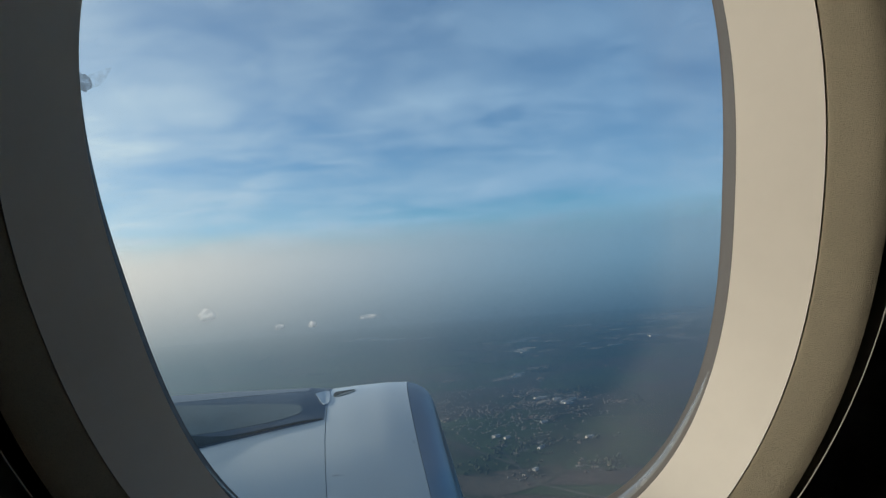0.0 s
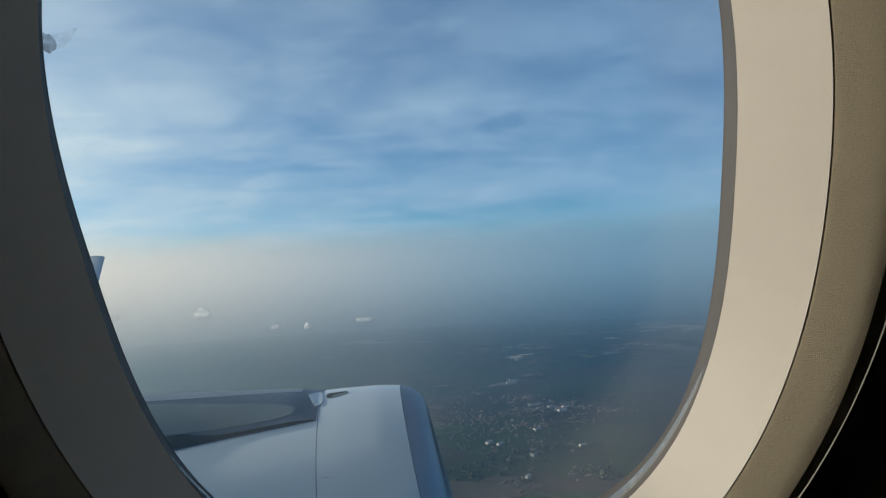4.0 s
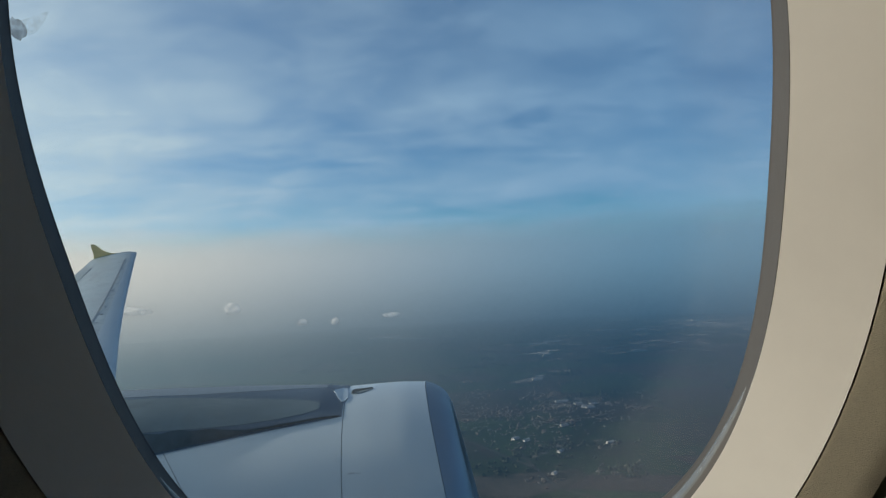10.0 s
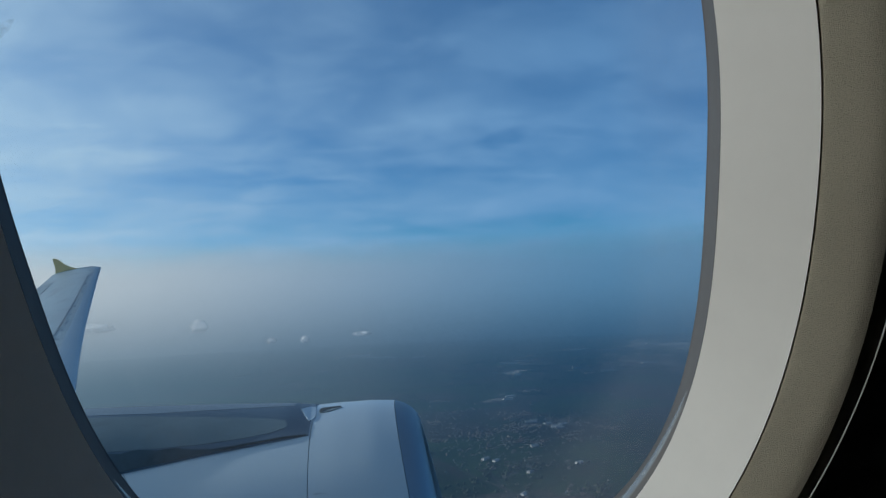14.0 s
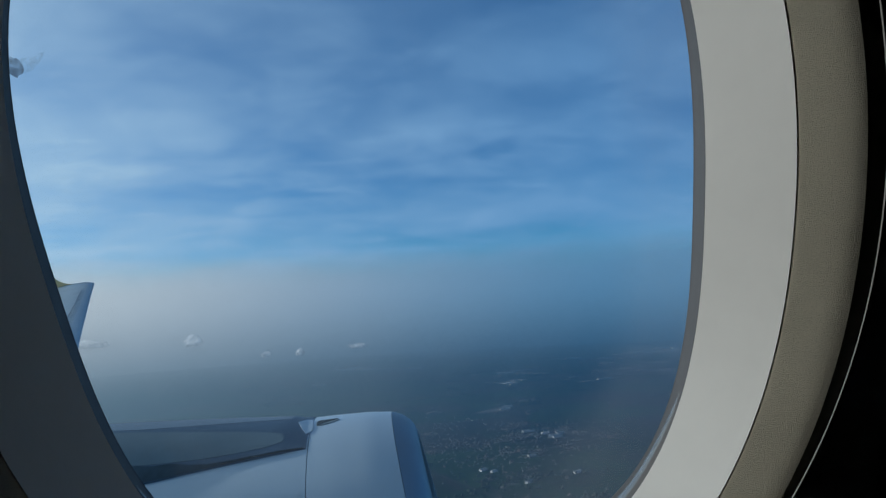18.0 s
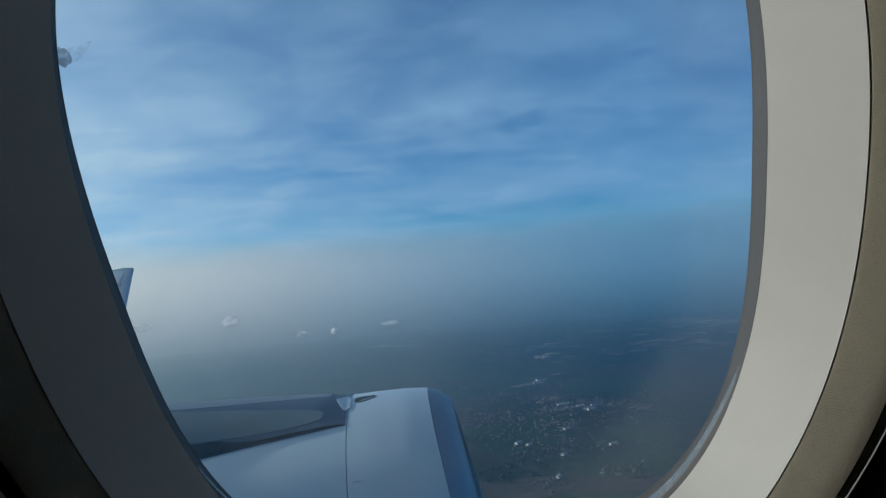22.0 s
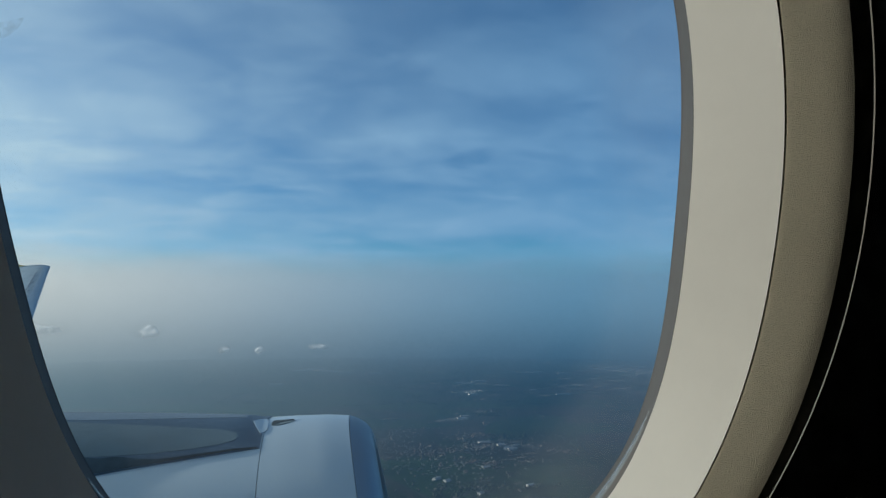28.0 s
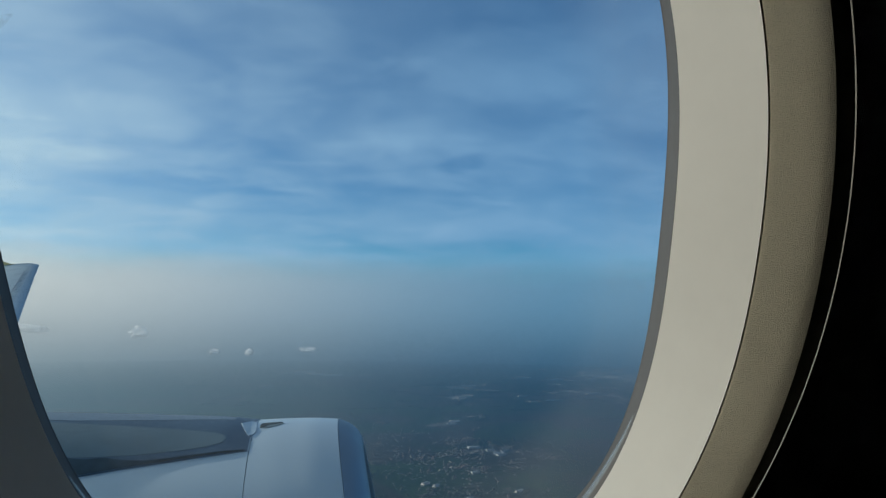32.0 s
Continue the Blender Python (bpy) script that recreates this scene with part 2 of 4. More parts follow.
def pane_material():
    m, k = material("window_pane")
    co = k.add("ShaderNodeTexCoord").outputs["Object"]
    clear = k.add("ShaderNodeBsdfTransparent")
    clear.inputs[0].default_value = (0.97, 0.98, 0.985, 1)
    gloss = k.add("ShaderNodeBsdfGlossy")
    gloss.inputs["Roughness"].default_value = 0.03
    fres = k.add("ShaderNodeFresnel")
    fres.inputs[0].default_value = 1.25
    one = k.add("ShaderNodeMixShader")
    k.put(one.inputs[0], k.math("MULTIPLY", fres.outputs[0], 0.5))
    k.put(one.inputs[1], clear.outputs[0])
    k.put(one.inputs[2], gloss.outputs[0])
    dust_glare = k.add("ShaderNodeBsdfTranslucent")
    dust_glare.inputs[0].default_value = (0.82, 0.74, 0.64, 1)
    streak = k.noise(k.scaled(co, (24.0, 1.0, 7.0)), 1.0, 3.0, 0.5, 0.6)
    cloudy = k.noise(co, 9.0, 4.0, 0.6, 0.5)
    sep = k.add("ShaderNodeSeparateXYZ")
    k.put(sep.inputs[0], co)
    # glare on the pane painted as a milky band along its fore edge
    ex = k.math("POWER", k.math("ABSOLUTE", k.math("DIVIDE", sep.outputs[0], 0.127)), 2.66)
    ez = k.math("POWER", k.math("ABSOLUTE", k.math("DIVIDE", sep.outputs[2], 0.169)), 2.66)
    edge = k.math("POWER", k.math("ADD", ex, ez), 1 / 2.66)
    band = k.math("MULTIPLY", k.ramp(k.math("ADD", edge, k.math("MULTIPLY", k.math("SUBTRACT", cloudy, 0.5), 0.16)), 0.66, 0.90), k.ramp(sep.outputs[0], -0.01, 0.07))
    band = k.math("MULTIPLY", band, k.ramp(sep.outputs[2], 0.02, -0.12, 0.040, 0.040))
    amount = k.math("ADD", k.math("MULTIPLY", k.ramp(cloudy, 0.45, 0.75), 0.02), k.math("MULTIPLY", k.ramp(streak, 0.2, 0.8, 0.6, 1.0), band))
    two = k.add("ShaderNodeMixShader")
    k.put(two.inputs[0], amount)
    k.put(two.inputs[1], one.outputs[0])
    k.put(two.inputs[2], dust_glare.outputs[0])
    o = k.add("ShaderNodeOutputMaterial")
    k.put(o.inputs[0], two.outputs[0])
    return m


PANE = pane_material()


def frosted(name, colour, least, most):
    """A material part clear, part milky."""
    m, k = material(name)
    clear = k.add("ShaderNodeBsdfTransparent")
    dull = k.add("ShaderNodeBsdfTranslucent")
    dull.inputs[0].default_value = (*colour, 1)
    both = k.add("ShaderNodeMixShader")
    co = k.add("ShaderNodeTexCoord").outputs["Object"]
    k.put(both.inputs[0], k.ramp(k.noise(co, 420.0, 3.0), 0.35, 0.7, least, most))
    k.put(both.inputs[1], clear.outputs[0])
    k.put(both.inputs[2], dull.outputs[0])
    o = k.add("ShaderNodeOutputMaterial")
    k.put(o.inputs[0], both.outputs[0])
    return m

# ---- building helpers ----


def thing(name, label, category, at=None, group="", kind=""):
    e = new(name)
    e.empty_display_size = 0.1
    e.matrix_world = at if at is not None else Matrix()
    return tagged(e, label, category, group, kind)


def part(name, bm, mat, parent=None, label="", smooth=True):
    me = bpy.data.meshes.new(name)
    bmesh.ops.recalc_face_normals(bm, faces=bm.faces)
    bm.to_mesh(me)
    bm.free()
    me.materials.append(mat)
    if smooth:
        me.polygons.foreach_set("use_smooth", [True] * len(me.polygons))
        me.set_sharp_from_angle(angle=radians(38))
    ob = new(name, me)
    if parent is not None:
        ob.parent = parent
    return tagged(ob, label)


def oval(a, b, n, y, count=180, dx=0.0, dz=0.0):
    pts = []
    for i in range(count):
        t = 2 * math.pi * i / count
        c, s = math.cos(t), math.sin(t)
        r = (abs(c / a) ** n + abs(s / b) ** n) ** (-1 / n)
        pts.append(Vector((r * c + dx, y, r * s + dz)))
    return pts


def loft(rings, closed_loop=False, cap=False, wrap=True):
    """Skin a row of point rings."""
    bm = bmesh.new()
    rows = [[bm.verts.new(p) for p in ring] for ring in rings]
    pairs = list(zip(rows, rows[1:])) + ([(rows[-1], rows[0])] if closed_loop else [])
    for r0, r1 in pairs:
        m = len(r0)
        for i in range(m if wrap else m - 1):
            bm.faces.new((r0[i], r0[(i + 1) % m], r1[(i + 1) % m], r1[i]))
    if cap:
        bm.faces.new(rows[0])
        bm.faces.new(rows[-1])
    return bm


def block(bm, x0, x1, y0, y1, z0, z1):
    v = [bm.verts.new((x, y, z)) for x in (x0, x1) for y in (y0, y1) for z in (z0, z1)]
    for f in ((0, 1, 3, 2), (4, 6, 7, 5), (0, 4, 5, 1), (2, 3, 7, 6), (0, 2, 6, 4), (1, 5, 7, 3)):
        bm.faces.new([v[i] for i in f])
    return bm


def bars(*boxes):
    bm = bmesh.new()
    for b in boxes:
        block(bm, *b)
    return bm


# ---- the window ----
# the window's edges as rounded ovals: half width, half height, squareness, depth, shift fore, shift up
GLASS_EDGE = (0.1273, 0.1682, 2.73, 0.0182, -0.0007, -0.0029)
REVEAL_IN = (0.1207, 0.1671, 2.49, -0.0025, -0.0003, 0.0008)
REVEAL_OUT = (0.1395, 0.1865, 2.154, -0.0285, -0.0004, 0.0010)
BEZEL_OUT = (0.1554, 0.2016, 2.05, -0.0400, 0.0005, -0.0008)
WALL_IN = (0.1605, 0.2065, 1.99, -0.0425, 0.0003, 0.0024)


def blend(c, d, f, deep=0.0):
    """An edge a share of the way between two others, sunk by deep."""
    e = [p + (q - p) * f for p, q in zip(c, d)]
    e[3] += deep
    return e


def ring(c, grow=0.0, deep=0.0):
    a, b, n, y, dx, dz = c
    return oval(a + grow, b + grow, n, y + deep, dx=dx, dz=dz)


window = thing("window_1", "rounded airliner cabin window in a cream plastic reveal", "window", WIN, kind="structure")
# reveal: a cream funnel from the pane's seal to the dark line
part("window_reveal", loft([ring(REVEAL_IN, 0.0022, 0.0034), ring(REVEAL_IN, 0.0003, 0.0003)] + [ring(blend(REVEAL_IN, REVEAL_OUT, f, -0.0003 * math.sin(math.pi * f))) for f in (0.0, 0.04, 0.12, 0.3, 0.5, 0.7, 0.88, 0.96, 1.0)]
                           + [ring(REVEAL_OUT, 0.0001, 0.009), ring(REVEAL_IN, 0.010, 0.0045)], True),
     REVEAL, window, "cream moulded plastic reveal lit by low sun")
part("reveal_gap", loft([ring(REVEAL_OUT, -0.0002, 0.0006), ring(REVEAL_OUT, 0.0006, 0.0004), ring(REVEAL_OUT, 0.0006, 0.009), ring(REVEAL_OUT, -0.0002, 0.009)], True),
     LINE, window, "thin dark joint line")
part("window_bezel", loft([ring(REVEAL_OUT, 0.0004, 0.007), ring(REVEAL_OUT, 0.0004, 0.0003), ring(REVEAL_OUT, 0.0006, -0.0002)]
                          + [ring(blend(REVEAL_OUT, BEZEL_OUT, f, -0.0010 * math.sin(math.pi * f ** 1.6))) for f in (0.11, 0.2, 0.32, 0.45, 0.58, 0.7, 0.8, 0.88, 0.94, 0.98, 1.0)]
                          + [ring(BEZEL_OUT, 0.0005, 0.0012), ring(BEZEL_OUT, 0.0005, 0.018)], True),
     BEZEL, window, "beige leather-grained plastic bezel")
# black sheet behind the bezel; the gap's shadow is put into its colour
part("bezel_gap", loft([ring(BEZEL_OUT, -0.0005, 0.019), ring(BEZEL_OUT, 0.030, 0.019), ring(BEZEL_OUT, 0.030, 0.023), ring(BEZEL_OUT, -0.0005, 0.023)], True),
     GAP, window, "black sheet painted as shadow in the gap round the bezel")
part("wall_edge_trim", loft([ring(WALL_IN, -0.0002, 0.0003), ring(WALL_IN, -0.00012, 0.0), ring(WALL_IN, 0.0, -0.0001), ring(WALL_IN, 0.0002, 0.0003)], True),
     TRIM, window, "thin pale edge of the wall panel")


# seal between reveal and pane: a flat grey band, and a pale lip that swells out of it round the lower corners
def low_swell():
    """How far the lip stands out at each point of the ring: nothing above, full round the lower corners."""
    out = []
    for i in range(180):
        t = (360 * i / 180 - 90) % 360 - 180          # degrees from straight down
        q = max(0.0, min(1.0, (66 - abs(t)) / 26))
        out.append(q * q * (3 - 2 * q))
    return out


def lip_ring(f0, f1, deep):
    """A ring between reveal and glass that lies at f0 above and at f1 round the lower corners."""
    a, b = ring(blend(REVEAL_IN, GLASS_EDGE, f0, deep), 0.0026), ring(blend(REVEAL_IN, GLASS_EDGE, f1, deep - 0.0006))
    return [p.lerp(q, w) for p, q, w in zip(a, b, low_swell())]


part("seal_crease", loft([lip_ring(0.02, 0.03, 0.0), lip_ring(0.06, 0.08, 0.0), lip_ring(0.10, 0.20, 0.0001), lip_ring(0.10, 0.21, 0.0012), lip_ring(0.04, 0.05, 0.0030)], True), LINE, window, "dark crease beside the reveal")
part("window_seal", loft([ring(blend(REVEAL_IN, GLASS_EDGE, f), 0.0004) for f in (0.10, 0.14, 0.30, 0.5, 0.7, 0.9, 0.97)]
                         + [ring(GLASS_EDGE, 0.0001), ring(GLASS_EDGE, 0.0010, 0.0012), ring(GLASS_EDGE, 0.022, 0.0020), ring(GLASS_EDGE, 0.022, -0.0185)], True), RUBBER, window, "flat grey rubber seal")
part("seal_lip", loft([lip_ring(0.16, 0.20, 0.0012), lip_ring(0.17, 0.22, 0.0002), lip_ring(0.18, 0.34, -0.0002), lip_ring(0.19, 0.50, 0.0), lip_ring(0.20, 0.54, 0.0006), lip_ring(0.20, 0.55, 0.0020), lip_ring(0.16, 0.26, 0.0030)], True),
     CLEAR, window, "shiny pale plastic lip swelling out of the seal's lower corners")
# bead added only to catch sun glints round the seal's lower corners
BEAD = surface("glossy_glint_bead", (0.40, 0.395, 0.39), 0.12, vary=0.1, grain=220, bump=0.6, bump_scale=260, coat=0.5)
part("seal_glint_bead", loft([[p + Vector((0, 0.0005 * math.sin(q), 0)) + Vector((p.x, 0, p.z)).normalized() * 0.0004 * math.cos(q) for p in lip_ring(0.21, 0.44, -0.0003)] for q in (2 * math.pi * i / 8 for i in range(8))], True), BEAD, window, "glossy bead added along the seal to catch glints")
part("seal_groove", loft([[p + Vector((0, 0.0004 * math.sin(q), 0)) + Vector((p.x, 0, p.z)).normalized() * 0.00035 * math.cos(q) for p in lip_ring(0.212, 0.575, -0.0001)] for q in (2 * math.pi * i / 6 for i in range(6))], True), LINE, window, "thin dark groove beside the lip")
pane = part("pane", loft([ring(GLASS_EDGE, 0.010, 0.0030), ring(GLASS_EDGE, 0.010, 0.0070)], cap=True), PANE, window, "clear faintly dusty pane with glare painted along its edge")


def flake(points, thick):
    """A thin flat flake on the pane from its outline in the window's plane."""
    bm = bmesh.new()
    up, low = [[bm.verts.new((x, y, z)) for x, z in points] for y in (0.0, thick)]
    bm.faces.new(up)
    bm.faces.new(list(reversed(low)))
    for i in range(len(up)):
        j = (i + 1) % len(up)
        bm.faces.new((up[i], low[i], low[j], up[j]))
    return bm


blot = [(0.0026 * q * math.cos(t), 0.0032 * q * math.sin(t)) for t, q in ((2 * math.pi * i / 22, 1.0 + 0.28 * noise.noise(Vector((i * 0.9, 0.3, 0)))) for i in range(22))]
mark = part("pane_mark", flake(blot, 0.0003), frosted("pane_mark_frost", (0.20, 0.20, 0.21), 0.25, 0.50), window, "small grey mark at the pane's edge", smooth=False)
mark.location = (-0.1215, 0.0237, 0.0810)
wedge = [(0.0, -0.0022), (0.0030, -0.0016), (0.0060, 0.0004), (0.0086, 0.0034), (0.0092, 0.0042), (0.0060, 0.0038), (0.0026, 0.0030), (0.0, 0.0026)]
pale_wedge = part("pane_wedge", flake(wedge, 0.0003), frosted("pane_wedge_frost", (0.86, 0.80, 0.72), 0.02, 0.15), window, "pale wedge beside the grey mark", smooth=False)
pale_wedge.location = (-0.1195, 0.0233, 0.0808)

# ---- the cabin round the camera and the fuselage round the cabin ----
HULL_R = 1.975
HULL_Y, HULL_Z = -1.847, -0.574                     # the fuselage's axis in the aircraft's frame


def sag(z):
    return HULL_R - math.sqrt(HULL_R * HULL_R - z * z)


def wall_with_hole(name, hole, half_x, z0, z1, y0, y1, mat, label, bend):
    """A curved slab in the window's frame with the window's oval cut through it."""
    count = len(hole[0])

    def outer(f, ring, y):
        pts = []
        for i in range(count):
            t = 2 * math.pi * i / count
            c, s = math.cos(t), math.sin(t)
            q = min(half_x / max(abs(c), 1e-6), (z1 if s > 0 else -z0) / max(abs(s), 1e-6))
            x, z = ring[i].x + (q * c - ring[i].x) * f, ring[i].z + (q * s - ring[i].z) * f
            pts.append(Vector((x, y - bend(z), z)))
        return pts
    steps = [q / 12 for q in range(1, 13)]
    rings = hole + [outer(f, hole[-1], y0) for f in steps] + [outer(f, hole[-1], y1) for f in reversed(steps)]
    ob = part(name, loft(rings, True), mat)
    ob.matrix_world = WIN
    return tagged(ob, label, "wall", kind="structure")


inner = [ring(WALL_IN, 0.012, 0.028), ring(WALL_IN, 0.005, 0.0040), ring(WALL_IN, 0.0, 0.0005), ring(WALL_IN, 0.0002, 0.0001), ring(WALL_IN, 0.0030, 0.0001), ring(WALL_IN, 0.016, -0.0002), ring(WALL_IN, 0.046, -0.0010)]
wall_with_hole("wall_port", inner, 1.6, -1.15, 1.05, -0.0436, -0.012, WALL, "grained beige-grey plastic cabin sidewall in deep shade", lambda z: max(0.0, sag(z) - 0.0207))
PATCH = 0.30
wall_with_hole("fuselage_skin", [[p - Vector((0, sag(p.z), 0)) for p in oval(0.158, 0.205, 2.6, y)] for y in (0.041, 0.036, 0.041)], PATCH, -PATCH, PATCH, 0.041, 0.036, PAINT, "white painted fuselage skin outside the window", sag)
# the barrel: one skin with a bay left for the window's skin panel
bm = bmesh.new()
turns = [LEAN + math.asin(PATCH / HULL_R) * q for q in (-1, 1)]
angles = [turns[1] + (2 * math.pi - (turns[1] - turns[0])) * i / 88 for i in range(89)]
angles = [turns[0] + (turns[1] - turns[0]) * i / 10 for i in range(10)] + angles[:-1]
stations = [(-16.0, 0.8, 0.55), (-15.0, 0.88, 0.4), (-13.0, 0.97, 0.12), (-10.5, 1, 0), (-7, 1, 0), (-4, 1, 0), (-2, 1, 0), (-PATCH, 1, 0), (PATCH, 1, 0), (2, 1, 0), (5, 1, 0), (8, 1, 0), (10.5, 0.98, -0.02), (11.8, 0.88, -0.15), (12.9, 0.66, -0.35), (13.6, 0.38, -0.5), (13.85, 0.12, -0.55)]
grid = [[bm.verts.new((x, HULL_Y + HULL_R * q * math.cos(a), HULL_Z + lift + HULL_R * q * math.sin(a))) for a in angles] for x, q, lift in stations]
for i in range(len(grid) - 1):
    for j in range(len(angles)):
        if stations[i][0] == -PATCH and j < 10:
            continue
        j2 = (j + 1) % len(angles)
        bm.faces.new((grid[i][j], grid[i + 1][j], grid[i + 1][j2], grid[i][j2]))
bm.faces.new(grid[0])
bm.faces.new(grid[-1])
hull = part("fuselage_barrel", bm, PAINT)
hull.matrix_world = AIR
tagged(hull, "long white painted airliner fuselage", "fuselage", kind="structure")


def hull_arc(r, a0, a1, x, count=24):
    return [Vector((x, HULL_Y + r * math.cos(a0 + (a1 - a0) * i / count), HULL_Z + r * math.sin(a0 + (a1 - a0) * i / count))) for i in range(count + 1)]


for nm, shape, lab in (("floor", bars((-1.7, 1.7, -3.68, -0.03, -1.22, -1.12)), "dark cabin floor"),
                       ("ceiling", bars((-1.7, 1.7, -3.1, -0.60, 0.87, 0.94)), "dim cabin ceiling panel"),
                       ("wall_starboard", loft([hull_arc(1.93, radians(130), radians(198), -1.7) + hull_arc(1.90, radians(198), radians(130), -1.7),
                                                hull_arc(1.93, radians(130), radians(198), 1.7) + hull_arc(1.90, radians(198), radians(130), 1.7)], cap=True), "far cabin sidewall in shade"),
                       ("wall_aft", loft([hull_arc(1.93, 0, 2 * math.pi * 47 / 48, x, 47) for x in (-1.75, -1.70)], cap=True), "aft cabin partition"),
                       ("wall_fore", loft([hull_arc(1.93, 0, 2 * math.pi * 47 / 48, x, 47) for x in (1.70, 1.75)], cap=True), "forward cabin partition")):
    ob = part(nm, shape, CABIN, smooth=False)
    ob.matrix_world = AIR
    tagged(ob, lab, nm.split("_")[0], kind="structure")

# ---- the engine ----
ENG_Y, ENG_Z = 3.94, -2.236


def nacelle_ring(x, r, count=96, a0=0.0, a1=2 * math.pi, grow=0.0):
    """Points round the nacelle; angle 0 is the top, positive towards the cabin."""
    full = abs(a1 - a0 - 2 * math.pi) < 1e-6
    m = count if full else count + 1
    return [nacelle_point(x, a0 + (a1 - a0) * i / count, r + grow) for i in range(m)]


def nacelle_point(x, a, r):
    """A point of the nacelle: its axis rises a little aft, and its intake is raked."""
    rake = 0.11 * (1 - math.cos(a)) * min(1.0, max(0.0, (x + 0.6) / 0.5))
    return Vector((x + rake, ENG_Y - r * math.sin(a), ENG_Z - 0.045 * x + r * math.cos(a)))


PROFILE = [(0.16, 0.90), (0.155, 0.945), (0.13, 0.985), (0.08, 1.025), (0.0, 1.06), (-0.09, 1.083), (-0.25, 1.100), (-0.45, 1.107), (-0.606, 1.108),
           (-0.9, 1.112), (-1.3, 1.114), (-1.8, 1.108), (-2.2, 1.095), (-2.7, 1.06), (-3.2, 0.98), (-3.6, 0.89)]


def radius(x):
    for (x0, r0), (x1, r1) in zip(PROFILE, PROFILE[1:]):
        if x1 <= x <= x0:
            return r0 + (r1 - r0) * (x0 - x) / (x0 - x1)
    return PROFILE[-1][1]


def cowl(x0, x1, steps, skin_depth=0.02):
    xs = [x0 + (x1 - x0) * i / steps for i in range(steps + 1)]
    rings = [nacelle_ring(x0, radius(x0) - skin_depth)] + [nacelle_ring(x0, radius(x0) - 0.003)] + [nacelle_ring(x - (0.0012 if i == 0 else 0) + (0.0012 if i == steps else 0), radius(x)) for i, x in enumerate(xs)]
    rings += [nacelle_ring(x1, radius(x1) - 0.003), nacelle_ring(x1, radius(x1) - skin_depth)]
    return loft(rings, True)


engine = thing("jet_engine", "white jet engine nacelle slung under the wing", "jet engine", AIR)
lip = [nacelle_ring(-0.09 + (x + 0.09) * 0.62, r) for x, r in ((-0.09, 1.083), (-0.05, 1.073), (0.0, 1.06), (0.05, 1.040), (0.09, 1.018), (0.13, 0.985), (0.152, 0.950), (0.16, 0.915), (0.152, 0.88), (0.12, 0.85), (0.05, 0.825), (-0.1, 0.81), (-0.1, 0.83))]
part("intake_lip", loft(lip, True), METAL, engine, "bare metal intake lip")
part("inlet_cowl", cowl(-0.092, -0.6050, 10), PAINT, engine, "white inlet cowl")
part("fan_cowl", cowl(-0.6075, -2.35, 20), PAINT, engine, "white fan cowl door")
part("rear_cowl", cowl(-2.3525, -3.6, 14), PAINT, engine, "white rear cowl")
part("intake_duct", loft([nacelle_ring(x, r) for x, r in ((-0.1, 0.815), (-0.7, 0.84), (-0.7, 0.86), (-0.1, 0.828))], True), SOOT, engine, "grey intake duct")
part("fan_face", loft([nacelle_ring(-0.72, 0.86), nacelle_ring(-0.70, 0.86), nacelle_ring(-0.70, 0.25), nacelle_ring(-0.45, 0.02)], cap=True), SOOT, engine, "dark fan face")
part("core_cowl", loft([nacelle_ring(-3.4, 0.6), nacelle_ring(-3.6, 0.88), nacelle_ring(-3.62, 0.62), nacelle_ring(-4.4, 0.42), nacelle_ring(-4.42, 0.2)], cap=True), SOOT, engine, "dark core cowl")


def edge_in(x):
    """The angle of the pylon fairing's lower edge."""
    return radians(18.0 + 7.6 * (-0.62 - x))


def crown(x, a):
    """How far the pylon stands over the nacelle at an angle."""
    start = min(1.0, max(0.0, (-0.600 - x) / 0.16))
    return 0.002 + 0.010 * start + (0.008 * start + 0.094 * max(0.0, -0.62 - x)) * max(0.0, 1 - abs(a / edge_in(x)) ** 2.4)


def strip(x_list, lo, hi, grow, steps=14, depth=0.012):
    """A curved panel on the pylon between two angles that change along x."""
    rings = []
    for x in x_list:
        angles = [lo(x) + (hi(x) - lo(x)) * i / steps for i in range(steps + 1)]
        top = [nacelle_point(x, a, radius(x) + crown(x, a) + grow) for a in angles]
        low = [nacelle_point(x, a, radius(x) + crown(x, a) + grow - depth) for a in angles]
        rings.append(top + list(reversed(low)))
    return loft(rings, cap=True)


def span(x0, x1, m):
    return [x0 + (x1 - x0) * i / m for i in range(m + 1)]


part("pylon_fairing", strip(span(-0.615, -3.4, 40), lambda x: -edge_in(x), edge_in, 0.0, 20, 0.03), PYLON, engine, "dark blue-grey weathered pylon fairing")


def along(table, x):
    """Read a row of (x, value) pairs, ordered from fore to aft."""
    if x >= table[0][0]:
        return table[0][1]
    for (x0, v0), (x1, v1) in zip(table, table[1:]):
        if x1 <= x <= x0:
            return v0 + (v1 - v0) * (x0 - x) / (x0 - x1)
    return table[-1][1]


PANEL_TOP = [(-0.745, 0.215), (-0.752, 0.195), (-0.77, 0.178), (-0.82, 0.162), (-0.90, 0.150), (-1.08, 0.134), (-1.28, 0.122), (-1.45, 0.108), (-1.7, 0.090), (-3.2, 0.08)]
PANEL_LOW = [(-0.745, 0.217), (-0.752, 0.240), (-0.77, 0.256), (-0.85, 0.286), (-1.0, 0.312), (-1.22, 0.335), (-1.40, 0.342), (-1.6, 0.345), (-2.2, 0.36), (-3.2, 0.42)]
SHIELD = [(-0.63, 0.010), (-1.0, 0.013), (-1.18, 0.018), (-1.24, 0.034), (-1.40, 0.066), (-1.60, 0.092), (-2.2, 0.13), (-3.3, 0.17)]
